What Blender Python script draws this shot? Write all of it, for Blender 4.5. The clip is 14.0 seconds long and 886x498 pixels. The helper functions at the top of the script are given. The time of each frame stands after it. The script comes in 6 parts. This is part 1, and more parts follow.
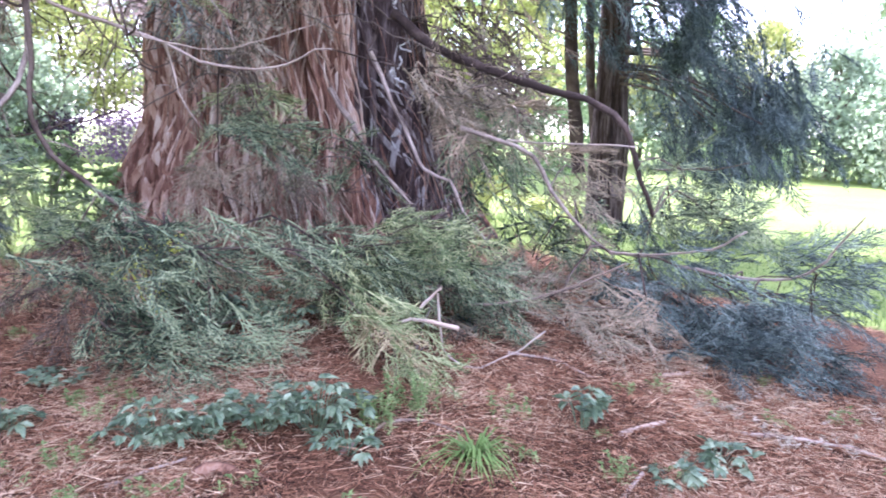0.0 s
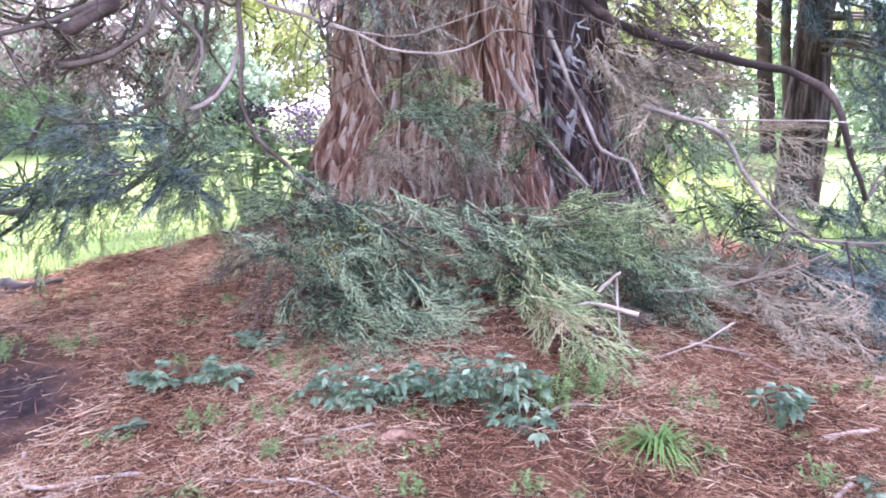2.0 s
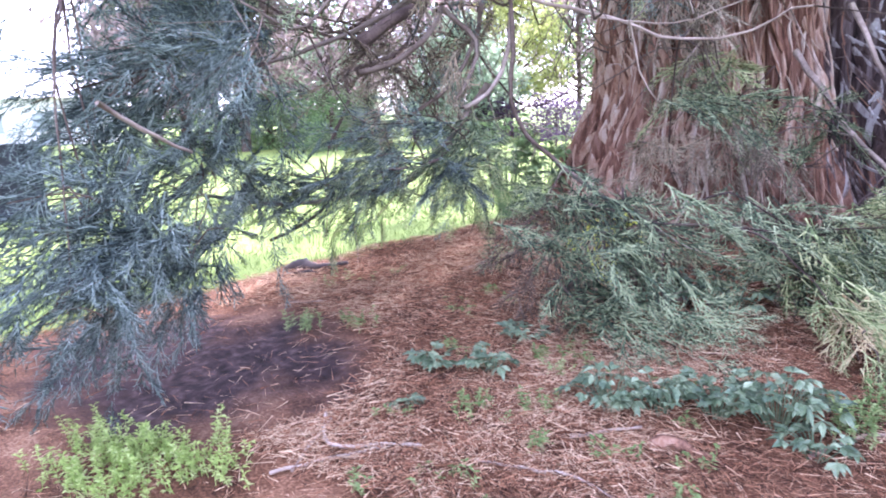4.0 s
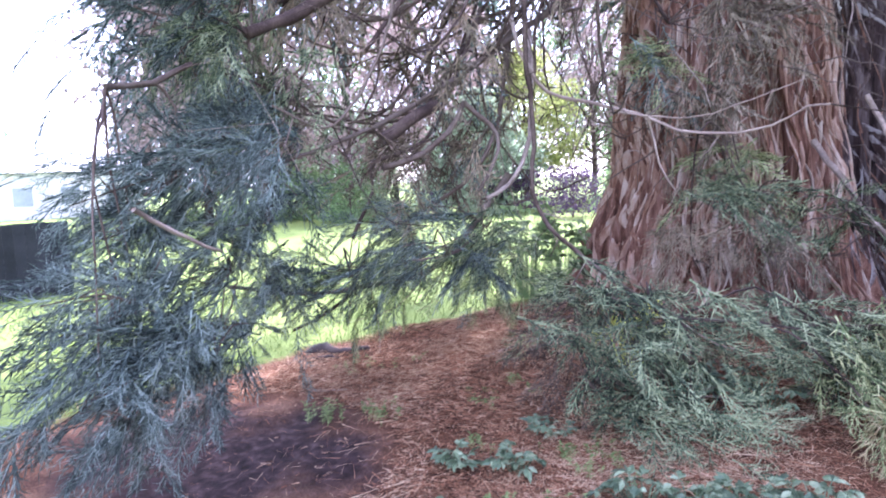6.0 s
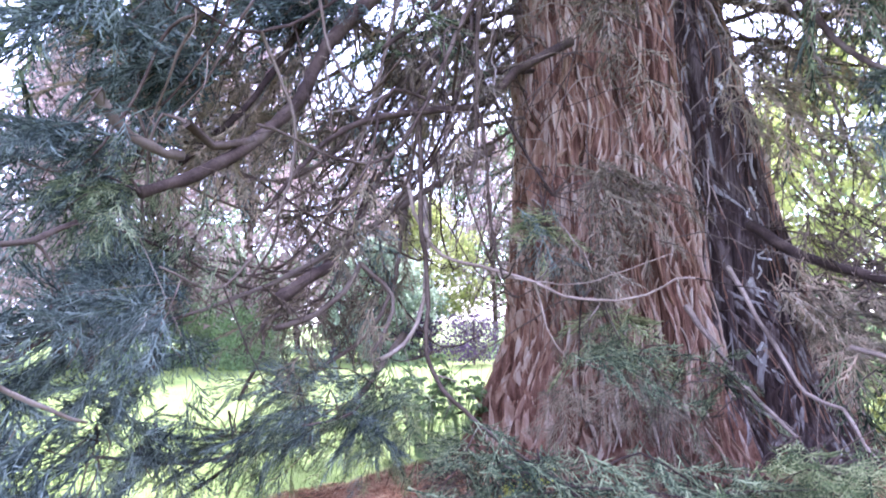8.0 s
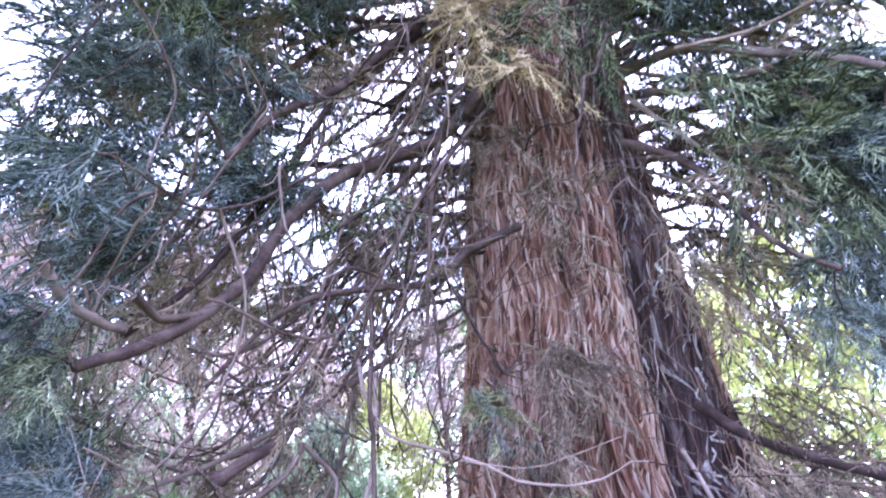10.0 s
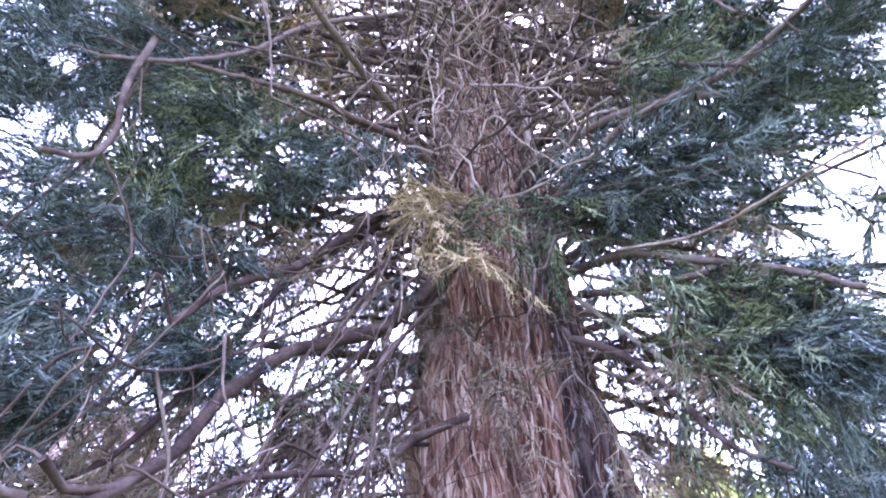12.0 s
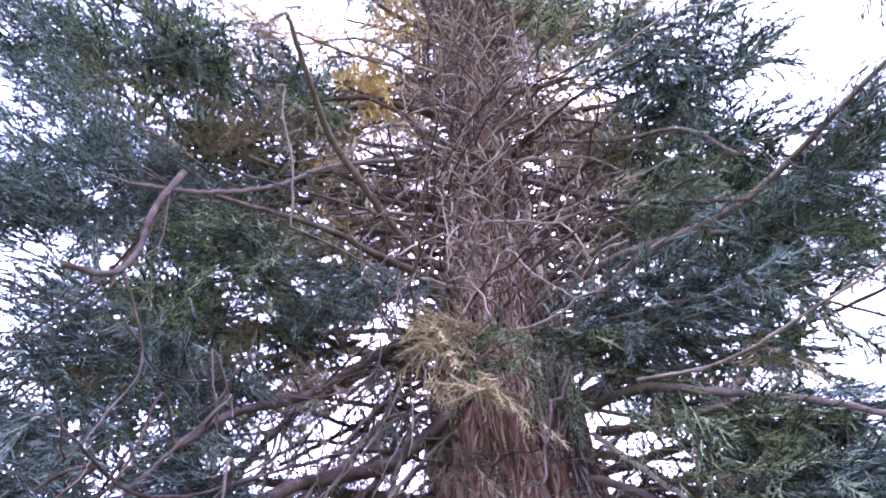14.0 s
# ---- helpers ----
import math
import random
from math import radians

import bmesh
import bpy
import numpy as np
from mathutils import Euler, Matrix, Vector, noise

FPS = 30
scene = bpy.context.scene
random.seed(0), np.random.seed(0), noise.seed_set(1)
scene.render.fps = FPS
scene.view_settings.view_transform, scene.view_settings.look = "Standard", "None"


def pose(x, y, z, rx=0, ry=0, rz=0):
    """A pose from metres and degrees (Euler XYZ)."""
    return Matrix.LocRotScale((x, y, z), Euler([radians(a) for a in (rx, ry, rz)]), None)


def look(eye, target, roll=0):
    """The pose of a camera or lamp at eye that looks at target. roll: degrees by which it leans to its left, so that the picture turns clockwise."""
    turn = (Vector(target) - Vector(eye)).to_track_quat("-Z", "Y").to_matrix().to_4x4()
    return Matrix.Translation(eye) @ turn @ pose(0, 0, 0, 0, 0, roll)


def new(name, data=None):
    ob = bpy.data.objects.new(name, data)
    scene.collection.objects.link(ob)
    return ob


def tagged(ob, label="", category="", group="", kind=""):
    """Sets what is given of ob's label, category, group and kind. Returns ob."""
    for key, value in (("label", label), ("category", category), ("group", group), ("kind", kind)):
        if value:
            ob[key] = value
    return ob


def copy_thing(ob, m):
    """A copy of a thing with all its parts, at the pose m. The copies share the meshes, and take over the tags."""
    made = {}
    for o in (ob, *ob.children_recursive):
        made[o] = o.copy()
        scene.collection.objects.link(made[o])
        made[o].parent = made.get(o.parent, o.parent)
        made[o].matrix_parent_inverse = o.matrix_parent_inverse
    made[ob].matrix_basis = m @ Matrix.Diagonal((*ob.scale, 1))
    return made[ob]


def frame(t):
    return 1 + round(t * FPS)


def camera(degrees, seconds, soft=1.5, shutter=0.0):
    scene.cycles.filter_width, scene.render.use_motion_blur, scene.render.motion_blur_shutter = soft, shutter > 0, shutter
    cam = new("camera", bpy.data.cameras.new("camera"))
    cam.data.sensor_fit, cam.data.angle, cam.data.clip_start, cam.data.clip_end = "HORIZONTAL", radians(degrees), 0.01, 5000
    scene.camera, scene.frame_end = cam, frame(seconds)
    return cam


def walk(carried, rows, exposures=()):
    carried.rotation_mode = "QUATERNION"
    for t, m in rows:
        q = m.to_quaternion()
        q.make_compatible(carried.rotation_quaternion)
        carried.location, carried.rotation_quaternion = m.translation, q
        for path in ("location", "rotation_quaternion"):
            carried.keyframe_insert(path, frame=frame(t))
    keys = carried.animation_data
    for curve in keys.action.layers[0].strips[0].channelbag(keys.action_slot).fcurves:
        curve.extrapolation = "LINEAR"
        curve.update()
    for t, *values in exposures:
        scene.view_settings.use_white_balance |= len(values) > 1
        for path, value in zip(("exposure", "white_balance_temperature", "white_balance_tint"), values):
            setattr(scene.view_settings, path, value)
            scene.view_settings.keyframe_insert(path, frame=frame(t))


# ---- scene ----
cam = camera(67.0, 14.0, soft=1.85, shutter=0.35)
EYE = 1.55
# seconds, x, y, z from the first eye, yaw to the left, pitch up, lean to the right
ROWS = [
    (0.0, 0.004, 0.003, -0.005, 0.00, -10.00, -1.23),
    (0.5, -0.018, 0.017, -0.015, 4.32, -10.35, -0.43),
    (1.0, -0.035, 0.018, -0.019, 7.85, -11.03, 0.20),
    (1.5, -0.052, 0.012, -0.026, 10.99, -11.27, 0.32),
    (2.0, -0.072, -0.005, -0.018, 14.12, -11.56, 0.11),
    (2.5, -0.114, -0.006, -0.018, 17.98, -12.16, 0.45),
    (3.0, -0.170, -0.010, -0.030, 23.94, -12.55, 1.32),
    (3.5, -0.186, -0.045, -0.040, 30.76, -12.44, 2.10),
    (3.7, -0.195, -0.050, -0.030, 32.75, -12.30, 2.15),
    (4.8, -0.240, -0.068, 0.060, 37.00, -10.20, 2.20),
    (5.8, -0.253, -0.072, 0.131, 36.57, -7.21, 2.25),
    (6.0, -0.244, -0.065, 0.140, 36.02, -5.91, 2.32),
    (6.5, -0.221, -0.047, 0.159, 33.27, -3.42, 2.33),
    (7.0, -0.208, -0.035, 0.193, 31.58, -1.04, 2.19),
    (7.2, -0.202, -0.035, 0.198, 29.95, 0.28, 1.75),
    (9.3, -0.156, -0.069, 0.332, 25.07, 14.62, 1.76),
    (9.5, -0.156, -0.066, 0.322, 24.23, 15.96, 2.25),
    (10.0, -0.155, -0.034, 0.255, 23.06, 21.00, 1.71),
    (10.5, -0.184, -0.026, 0.201, 20.54, 25.81, 2.25),
    (11.0, -0.192, 0.001, 0.148, 19.28, 30.59, 2.68),
    (11.5, -0.224, 0.040, 0.097, 17.17, 34.64, 3.42),
    (12.0, -0.252, 0.064, 0.091, 17.20, 38.52, 1.02),
    (12.5, -0.253, 0.108, 0.066, 17.55, 42.65, 0.24),
    (13.0, -0.256, 0.140, 0.029, 18.26, 46.01, 0.45),
    (13.5, -0.270, 0.171, 0.010, 18.83, 48.51, -0.54),
    (14.0, -0.312, 0.189, -0.021, 18.55, 51.08, -0.64),
]
walk(cam, [(t, pose(x, y, EYE + z, 90 + pitch, 0, yaw) @ pose(0, 0, 0, 0, 0, -lean)) for t, x, y, z, yaw, pitch, lean in ROWS],
     exposures=[(0.0, 3.57, 5400, 32), (1.5, 3.80, 5380, 33), (3.5, 3.77, 5380, 33), (6.5, 3.38, 5250, 34), (9.5, 3.72, 5120, 41), (11.0, 3.80, 5070, 44), (12.5, 3.92, 5070, 48), (14.0, 3.60, 5230, 52)])

# ---- light: a bright sky with thin white cloud, and a sun high behind the big tree
SUN_ELEVATION, SUN_TURN = 50.0, 10.0
world = bpy.data.worlds.new("world")
scene.world = world
world.use_nodes = True
wn = world.node_tree.nodes
sky = wn.new("ShaderNodeTexSky")
sky.sky_type, sky.sun_disc = "NISHITA", False
sky.sun_elevation, sky.sun_rotation = radians(SUN_ELEVATION), radians(-SUN_TURN)
sky.dust_density, sky.air_density, sky.ozone_density = 1.5, 1.0, 1.0
cloud, mixer, tint = wn.new("ShaderNodeTexNoise"), wn.new("ShaderNodeMix"), wn.new("ShaderNodeMapRange")
cloud.inputs["Scale"].default_value, cloud.inputs["Detail"].default_value = 2.2, 6.0
tint.inputs["From Min"].default_value, tint.inputs["From Max"].default_value = 0.38, 0.6
tint.inputs["To Min"].default_value, tint.inputs["To Max"].default_value = 0.35, 0.95
mixer.data_type = "RGBA"
mixer.inputs[7].default_value = (3.0, 3.05, 3.2, 1)
world.node_tree.links.new(cloud.outputs[0], tint.inputs[0])
world.node_tree.links.new(tint.outputs[0], mixer.inputs[0])
world.node_tree.links.new(sky.outputs[0], mixer.inputs[6])
world.node_tree.links.new(mixer.outputs[2], wn["Background"].inputs[0])
wn["Background"].inputs[1].default_value = 0.15
sun = new("sun", bpy.data.lights.new("sun", "SUN"))
sun.data.energy, sun.data.angle, sun.data.color = 2.2, radians(3.0), (1.0, 0.93, 0.82)
_s = Vector((-math.sin(radians(SUN_TURN)), math.cos(radians(SUN_TURN)), math.tan(radians(SUN_ELEVATION))))
sun.matrix_world = look(_s * 30, (0, 0, 0))

# ---- materials
def material(name, stops, rough=0.85, scale=6.0, stretch=(1, 1, 1), bump=0.3, fine=60.0, island=0.0, obj=0.0, trans=0.0, spec=0.3, coords="Object"):
    """Colours from stops along a noise at two scales; island or obj: how much single pieces differ; trans: light let through."""
    m = bpy.data.materials.new(name)
    m.use_nodes = True
    nt = m.node_tree
    n, l = nt.nodes, nt.links
    b = n["Principled BSDF"]
    tc = n.new("ShaderNodeTexCoord")
    mp = n.new("ShaderNodeMapping")
    mp.inputs["Scale"].default_value = stretch
    l.new(tc.outputs[coords], mp.inputs["Vector"])
    big, small = n.new("ShaderNodeTexNoise"), n.new("ShaderNodeTexNoise")
    for tex, s, d in ((big, scale, 4.0), (small, fine, 3.0)):
        tex.inputs["Scale"].default_value, tex.inputs["Detail"].default_value = s, d
        l.new(mp.outputs[0], tex.inputs["Vector"])
    mix = n.new("ShaderNodeMath")
    mix.operation = "MULTIPLY_ADD"
    l.new(small.outputs[0], mix.inputs[0])
    mix.inputs[1].default_value = 0.45
    half = n.new("ShaderNodeMath")
    half.operation = "MULTIPLY_ADD"
    l.new(big.outputs[0], half.inputs[0])
    half.inputs[1].default_value, half.inputs[2].default_value = 1.3, -0.37
    l.new(half.outputs[0], mix.inputs[2])
    value = mix.outputs[0]
    for amount, kind, socket in ((island, "ShaderNodeNewGeometry", "Random Per Island"), (obj, "ShaderNodeObjectInfo", "Random")):
        if amount:
            g = n.new(kind)
            a = n.new("ShaderNodeMath")
            a.operation = "MULTIPLY_ADD"
            l.new(g.outputs[socket], a.inputs[0])
            a.inputs[1].default_value = amount
            shift = n.new("ShaderNodeMath")
            shift.operation = "ADD"
            l.new(value, shift.inputs[0])
            shift.inputs[1].default_value = -amount / 2
            l.new(shift.outputs[0], a.inputs[2])
            value = a.outputs[0]
    ramp = n.new("ShaderNodeValToRGB")
    e = ramp.color_ramp.elements
    while len(e) < len(stops):
        e.new(0.5)
    for k, (p, c) in enumerate(stops):
        e[k].position, e[k].color = p, (*c, 1)
    l.new(value, ramp.inputs[0])
    l.new(ramp.outputs[0], b.inputs["Base Color"])
    b.inputs["Roughness"].default_value = rough
    b.inputs["Specular IOR Level"].default_value = spec
    if bump:
        bp = n.new("ShaderNodeBump")
        bp.inputs["Strength"].default_value, bp.inputs["Distance"].default_value = bump, 0.02
        l.new(mix.outputs[0], bp.inputs["Height"])
        l.new(bp.outputs[0], b.inputs["Normal"])
    if trans:
        t = n.new("ShaderNodeBsdfTranslucent")
        l.new(ramp.outputs[0], t.inputs["Color"])
        s = n.new("ShaderNodeMixShader")
        s.inputs[0].default_value = trans
        l.new(b.outputs[0], s.inputs[1])
        l.new(t.outputs[0], s.inputs[2])
        l.new(s.outputs[0], n["Material Output"].inputs["Surface"])
    return m


BARK = material("sequoia_bark", [(0.2, (0.030, 0.014, 0.010)), (0.42, (0.090, 0.042, 0.028)), (0.62, (0.175, 0.095, 0.068)), (0.85, (0.29, 0.20, 0.16))],
                0.95, 2.6, (7, 7, 0.5), 1.0, 14.0, spec=0.1)
DARKBARK = material("dark_bark", [(0.25, (0.013, 0.0091, 0.0091)), (0.5, (0.0488, 0.0325, 0.0299)), (0.8, (0.156, 0.124, 0.117))], 0.95, 2.6, (7, 7, 0.5), 1.0, 14.0, spec=0.1)
STRIP = material("bark_fibre", [(0.12, (0.078, 0.037, 0.025)), (0.42, (0.215, 0.118, 0.078)), (0.72, (0.325, 0.217, 0.160)), (0.97, (0.43, 0.345, 0.28))], 0.95, 5, (4, 4, 0.6), 0.5, 30, island=0.5, obj=0.7, spec=0.1)
DARKSTRIP = material("dark_bark_fibre", [(0.2, (0.018, 0.011, 0.010)), (0.6, (0.070, 0.046, 0.040)), (0.8, (0.145, 0.112, 0.102)), (0.97, (0.30, 0.275, 0.26))], 0.95, 5, (4, 4, 0.6), 0.5, 30, island=0.6, obj=0.8, spec=0.1)
LICHEN = material("pale_resin", [(0.3, (0.365, 0.34, 0.308)), (0.7, (0.583, 0.567, 0.535))], 0.9, 8, bump=0.4)
TWIG = material("twig_bark", [(0.25, (0.0495, 0.034, 0.0255)), (0.5, (0.099, 0.072, 0.0569)), (0.75, (0.149, 0.116, 0.094))], 0.9, 5, (1, 1, 1), 0.5, 60, obj=0.5, spec=0.15)
MIDTWIG = material("tan_twig_bark", [(0.25, (0.11, 0.085, 0.07)), (0.5, (0.22, 0.17, 0.14)), (0.75, (0.36, 0.29, 0.245))], 0.9, 5, (1, 1, 1), 0.6, 60, obj=0.3, spec=0.15)
TANGLE = material("tangled_twig_bark", [(0.2, (0.04, 0.028, 0.022)), (0.5, (0.125, 0.09, 0.072)), (0.8, (0.30, 0.235, 0.195))], 0.9, 5, (1, 1, 1), 0.5, 60, island=0.8, spec=0.15)
DARKTWIG = material("dark_twig_bark", [(0.25, (0.036, 0.024, 0.021)), (0.5, (0.078, 0.054, 0.045)), (0.8, (0.132, 0.102, 0.084))], 0.9, 5, (1, 1, 1), 0.5, 60, obj=0.5, spec=0.15)
PALEWOOD = material("peeled_wood", [(0.2, (0.255, 0.174, 0.127)), (0.6, (0.414, 0.318, 0.252)), (0.9, (0.475, 0.394, 0.329))], 0.8, 6, (1, 1, 1), 0.4, 50)
FOLIAGE = {
    "g": material("foliage_green", [(0.08, (0.014, 0.024, 0.014)), (0.5, (0.102, 0.138, 0.074)), (0.92, (0.35, 0.39, 0.22))], 0.75, 1.6, bump=0, fine=20, island=0.95, trans=0.25, spec=0.25),
    "d": material("foliage_bluegreen", [(0.08, (0.020, 0.031, 0.030)), (0.5, (0.079, 0.107, 0.094)), (0.92, (0.245, 0.295, 0.26))], 0.75, 1.6, bump=0, fine=20, island=0.9, trans=0.25, spec=0.25),
    "l": material("foliage_fresh", [(0.08, (0.028, 0.045, 0.018)), (0.5, (0.17, 0.22, 0.088)), (0.92, (0.46, 0.47, 0.24))], 0.75, 1.6, bump=0, fine=20, island=0.9, trans=0.3, spec=0.25),
    "k": material("foliage_dead", [(0.1, (0.03, 0.022, 0.017)), (0.5, (0.085, 0.062, 0.046)), (0.9, (0.19, 0.14, 0.105))], 0.9, 1.6, bump=0, fine=20, island=0.8, trans=0.1, spec=0.15),
    "h": material("foliage_withered", [(0.1, (0.055, 0.045, 0.032)), (0.5, (0.145, 0.118, 0.082)), (0.9, (0.29, 0.235, 0.17))], 0.9, 1.6, bump=0, fine=20, island=0.8, trans=0.15, spec=0.15),
    "n": material("foliage_dark_blue", [(0.1, (0.013, 0.021, 0.025)), (0.5, (0.050, 0.070, 0.074)), (0.9, (0.15, 0.185, 0.185))], 0.8, 1.6, bump=0, fine=20, island=0.8, trans=0.15, spec=0.2),
    # high sprays against the sun: the golden backlight is put into their colour
    "o": material("foliage_backlit_gold", [(0.1, (0.40, 0.30, 0.12)), (0.5, (0.58, 0.47, 0.22)), (0.9, (0.75, 0.64, 0.36))], 0.8, 1.6, bump=0, fine=20, island=0.7, trans=0.7, spec=0.2),
    "b": material("foliage_browned", [(0.1, (0.121, 0.104, 0.0694)), (0.5, (0.254, 0.215, 0.145)), (0.9, (0.442, 0.325, 0.227))], 0.85, 1.6, bump=0, fine=20, island=0.7, trans=0.2, spec=0.2),
    "y": material("foliage_yellowed", [(0.1, (0.22, 0.18, 0.09)), (0.5, (0.46, 0.37, 0.20)), (0.9, (0.68, 0.55, 0.34))], 0.8, 1.6, bump=0, fine=20, island=0.8, trans=0.3, spec=0.2),
}
LITTER = material("fallen_twigs", [(0.10, (0.028, 0.013, 0.008)), (0.40, (0.162, 0.070, 0.038)), (0.68, (0.33, 0.170, 0.096)), (0.93, (0.53, 0.38, 0.25))], 0.9, 0.9, bump=0, fine=9, island=1.0, spec=0.15)
STICK = material("fallen_stick", [(0.2, (0.187, 0.137, 0.108)), (0.6, (0.331, 0.259, 0.209)), (0.9, (0.432, 0.36, 0.302))], 0.9, 5, bump=0.4, fine=60, obj=0.5)
LOGDARK = material("rotten_wood", [(0.2, (0.02, 0.016, 0.014)), (0.7, (0.07, 0.05, 0.045))], 0.9, 7, bump=0.8, fine=40)
LEAF = material("broad_leaf", [(0.15, (0.030, 0.058, 0.036)), (0.5, (0.112, 0.160, 0.086)), (0.9, (0.29, 0.34, 0.21))], 0.45, 5, bump=0.2, fine=50, island=0.5, trans=0.2, spec=0.5)
HERB = material("light_herb", [(0.15, (0.10, 0.15, 0.045)), (0.5, (0.20, 0.27, 0.095)), (0.9, (0.36, 0.41, 0.18))], 0.7, 5, bump=0, fine=40, island=0.5, trans=0.35)
GRASSBLADE = material("grass_blade", [(0.15, (0.09, 0.16, 0.04)), (0.5, (0.19, 0.28, 0.08)), (0.9, (0.33, 0.39, 0.15))], 0.65, 0.6, bump=0, fine=8, island=0.5, trans=0.4)
LIMEHERB = material("lime_herb", [(0.15, (0.2, 0.28, 0.06)), (0.5, (0.34, 0.44, 0.12)), (0.9, (0.5, 0.56, 0.24))], 0.7, 5, bump=0, fine=40, island=0.5, trans=0.35)
DRYGRASS = material("dry_grass", [(0.15, (0.22, 0.18, 0.12)), (0.5, (0.4, 0.34, 0.25)), (0.9, (0.55, 0.48, 0.38))], 0.9, 5, bump=0, fine=40, island=0.6, trans=0.2)
YELLOWLEAF = material("yellow_leaf", [(0.2, (0.42, 0.46, 0.06)), (0.8, (0.7, 0.68, 0.12))], 0.6, 5, bump=0, fine=40, island=0.4, trans=0.4)


def tree_leaf(name, c):
    return material(name, [(0.1, tuple(v * 0.5 for v in c)), (0.5, c), (0.9, tuple(min(v * 1.6, 0.85) for v in c))], 0.7, 0.5, bump=0, fine=4, island=0.6, trans=0.55)


TREE_GREEN = tree_leaf("tree_leaf_green", (0.17, 0.25, 0.11))
TREE_LIME = tree_leaf("tree_leaf_lime", (0.34, 0.37, 0.12))
TREE_PALE = tree_leaf("tree_leaf_pale", (0.27, 0.34, 0.22))
TREE_DARK = tree_leaf("tree_leaf_dark", (0.09, 0.13, 0.10))
BLOSSOM = tree_leaf("blossom_pink", (0.31, 0.24, 0.22))
PURPLE = tree_leaf("leaf_purple", (0.075, 0.05, 0.085))


# the ground: litter under the tree, earth where it is bare, grass beyond
def ground_material():
    m = bpy.data.materials.new("ground")
    m.use_nodes = True
    n, l = m.node_tree.nodes, m.node_tree.links
    b = n["Principled BSDF"]
    b.inputs["Roughness"].default_value = 0.95
    b.inputs["Specular IOR Level"].default_value = 0.1
    tc = n.new("ShaderNodeTexCoord")

    def noise_at(scale, detail=5.0, stretch=None):
        t = n.new("ShaderNodeTexNoise")
        t.inputs["Scale"].default_value, t.inputs["Detail"].default_value = scale, detail
        l.new(tc.outputs["Object"], t.inputs["Vector"])
        return t.outputs[0]

    def ramp_of(value, stops):
        r = n.new("ShaderNodeValToRGB")
        e = r.color_ramp.elements
        while len(e) < len(stops):
            e.new(0.5)
        for k, (p, c) in enumerate(stops):
            e[k].position, e[k].color = p, (*c, 1) if len(c) == 3 else c
        l.new(value, r.inputs[0])
        return r.outputs[0]

    def math_of(op, *values):
        q = n.new("ShaderNodeMath")
        q.operation = op
        for k, v in enumerate(values):
            if isinstance(v, (int, float)):
                q.inputs[k].default_value = v
            else:
                l.new(v, q.inputs[k])
        return q.outputs[0]

    def blend(f, a, c):
        q = n.new("ShaderNodeMix")
        q.data_type = "RGBA"
        l.new(f, q.inputs[0])
        l.new(a, q.inputs[6])
        l.new(c, q.inputs[7])
        return q.outputs[2]

    sep = n.new("ShaderNodeSeparateXYZ")
    l.new(tc.outputs["Object"], sep.inputs[0])

    def oval(cx, cy, a, c):
        dx = math_of("DIVIDE", math_of("SUBTRACT", sep.outputs[0], cx), a)
        dy = math_of("DIVIDE", math_of("SUBTRACT", sep.outputs[1], cy), c)
        return math_of("ADD", math_of("MULTIPLY", dx, dx), math_of("MULTIPLY", dy, dy))

    wobble = math_of("MULTIPLY_ADD", noise_at(1.3, 6), 0.5, -0.25)
    grass = ramp_of(math_of("ADD", oval(-0.4, 2.4, 5.1, 4.1), wobble), [(0.0, (0, 0, 0)), (0.92, (0, 0, 0)), (1.0, (1, 1, 1))])
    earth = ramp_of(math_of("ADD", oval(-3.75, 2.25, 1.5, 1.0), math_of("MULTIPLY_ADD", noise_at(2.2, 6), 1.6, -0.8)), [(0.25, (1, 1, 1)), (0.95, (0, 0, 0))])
    mixed = math_of("ADD", math_of("MULTIPLY", noise_at(3.0, 6), 0.5), math_of("MULTIPLY", noise_at(70, 4), 0.5))
    red = ramp_of(mixed, [(0.34, (0.026, 0.013, 0.008)), (0.46, (0.088, 0.042, 0.023)), (0.56, (0.175, 0.088, 0.050)), (0.68, (0.30, 0.19, 0.12))])
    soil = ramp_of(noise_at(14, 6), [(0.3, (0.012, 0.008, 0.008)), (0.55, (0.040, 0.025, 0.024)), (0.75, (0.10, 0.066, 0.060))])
    lawn = ramp_of(math_of("ADD", math_of("MULTIPLY", noise_at(0.35, 4), 0.5), math_of("MULTIPLY", noise_at(25, 3), 0.5)),
                   [(0.3, (0.10, 0.14, 0.036)), (0.55, (0.165, 0.215, 0.058)), (0.75, (0.25, 0.28, 0.09))])
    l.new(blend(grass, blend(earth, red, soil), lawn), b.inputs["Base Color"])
    bp = n.new("ShaderNodeBump")
    bp.inputs["Strength"].default_value, bp.inputs["Distance"].default_value = 0.7, 0.03
    l.new(mixed, bp.inputs["Height"])
    l.new(bp.outputs[0], b.inputs["Normal"])
    return m


GROUND = ground_material()

# ---- building helpers
rng = np.random.default_rng(7)
AXIS = np.array([-1.43, 6.85])


def ground_z(x, y):
    x, y = np.asarray(x, float), np.asarray(y, float)
    d2 = (x - AXIS[0]) ** 2 + (y - AXIS[1]) ** 2
    rough = 0.035 * (vnoise(x * 2.3, y * 2.3, 3) - 0.5) + 0.03 * (vnoise(x * 7, y * 7, 5) - 0.5)
    return rough + 0.7 * np.exp(-d2 / 12.5) + 0.02 * np.sin(x * 2.1 + y) * np.sin(y * 1.7 - x * 0.6) * np.exp(-d2 / 80)


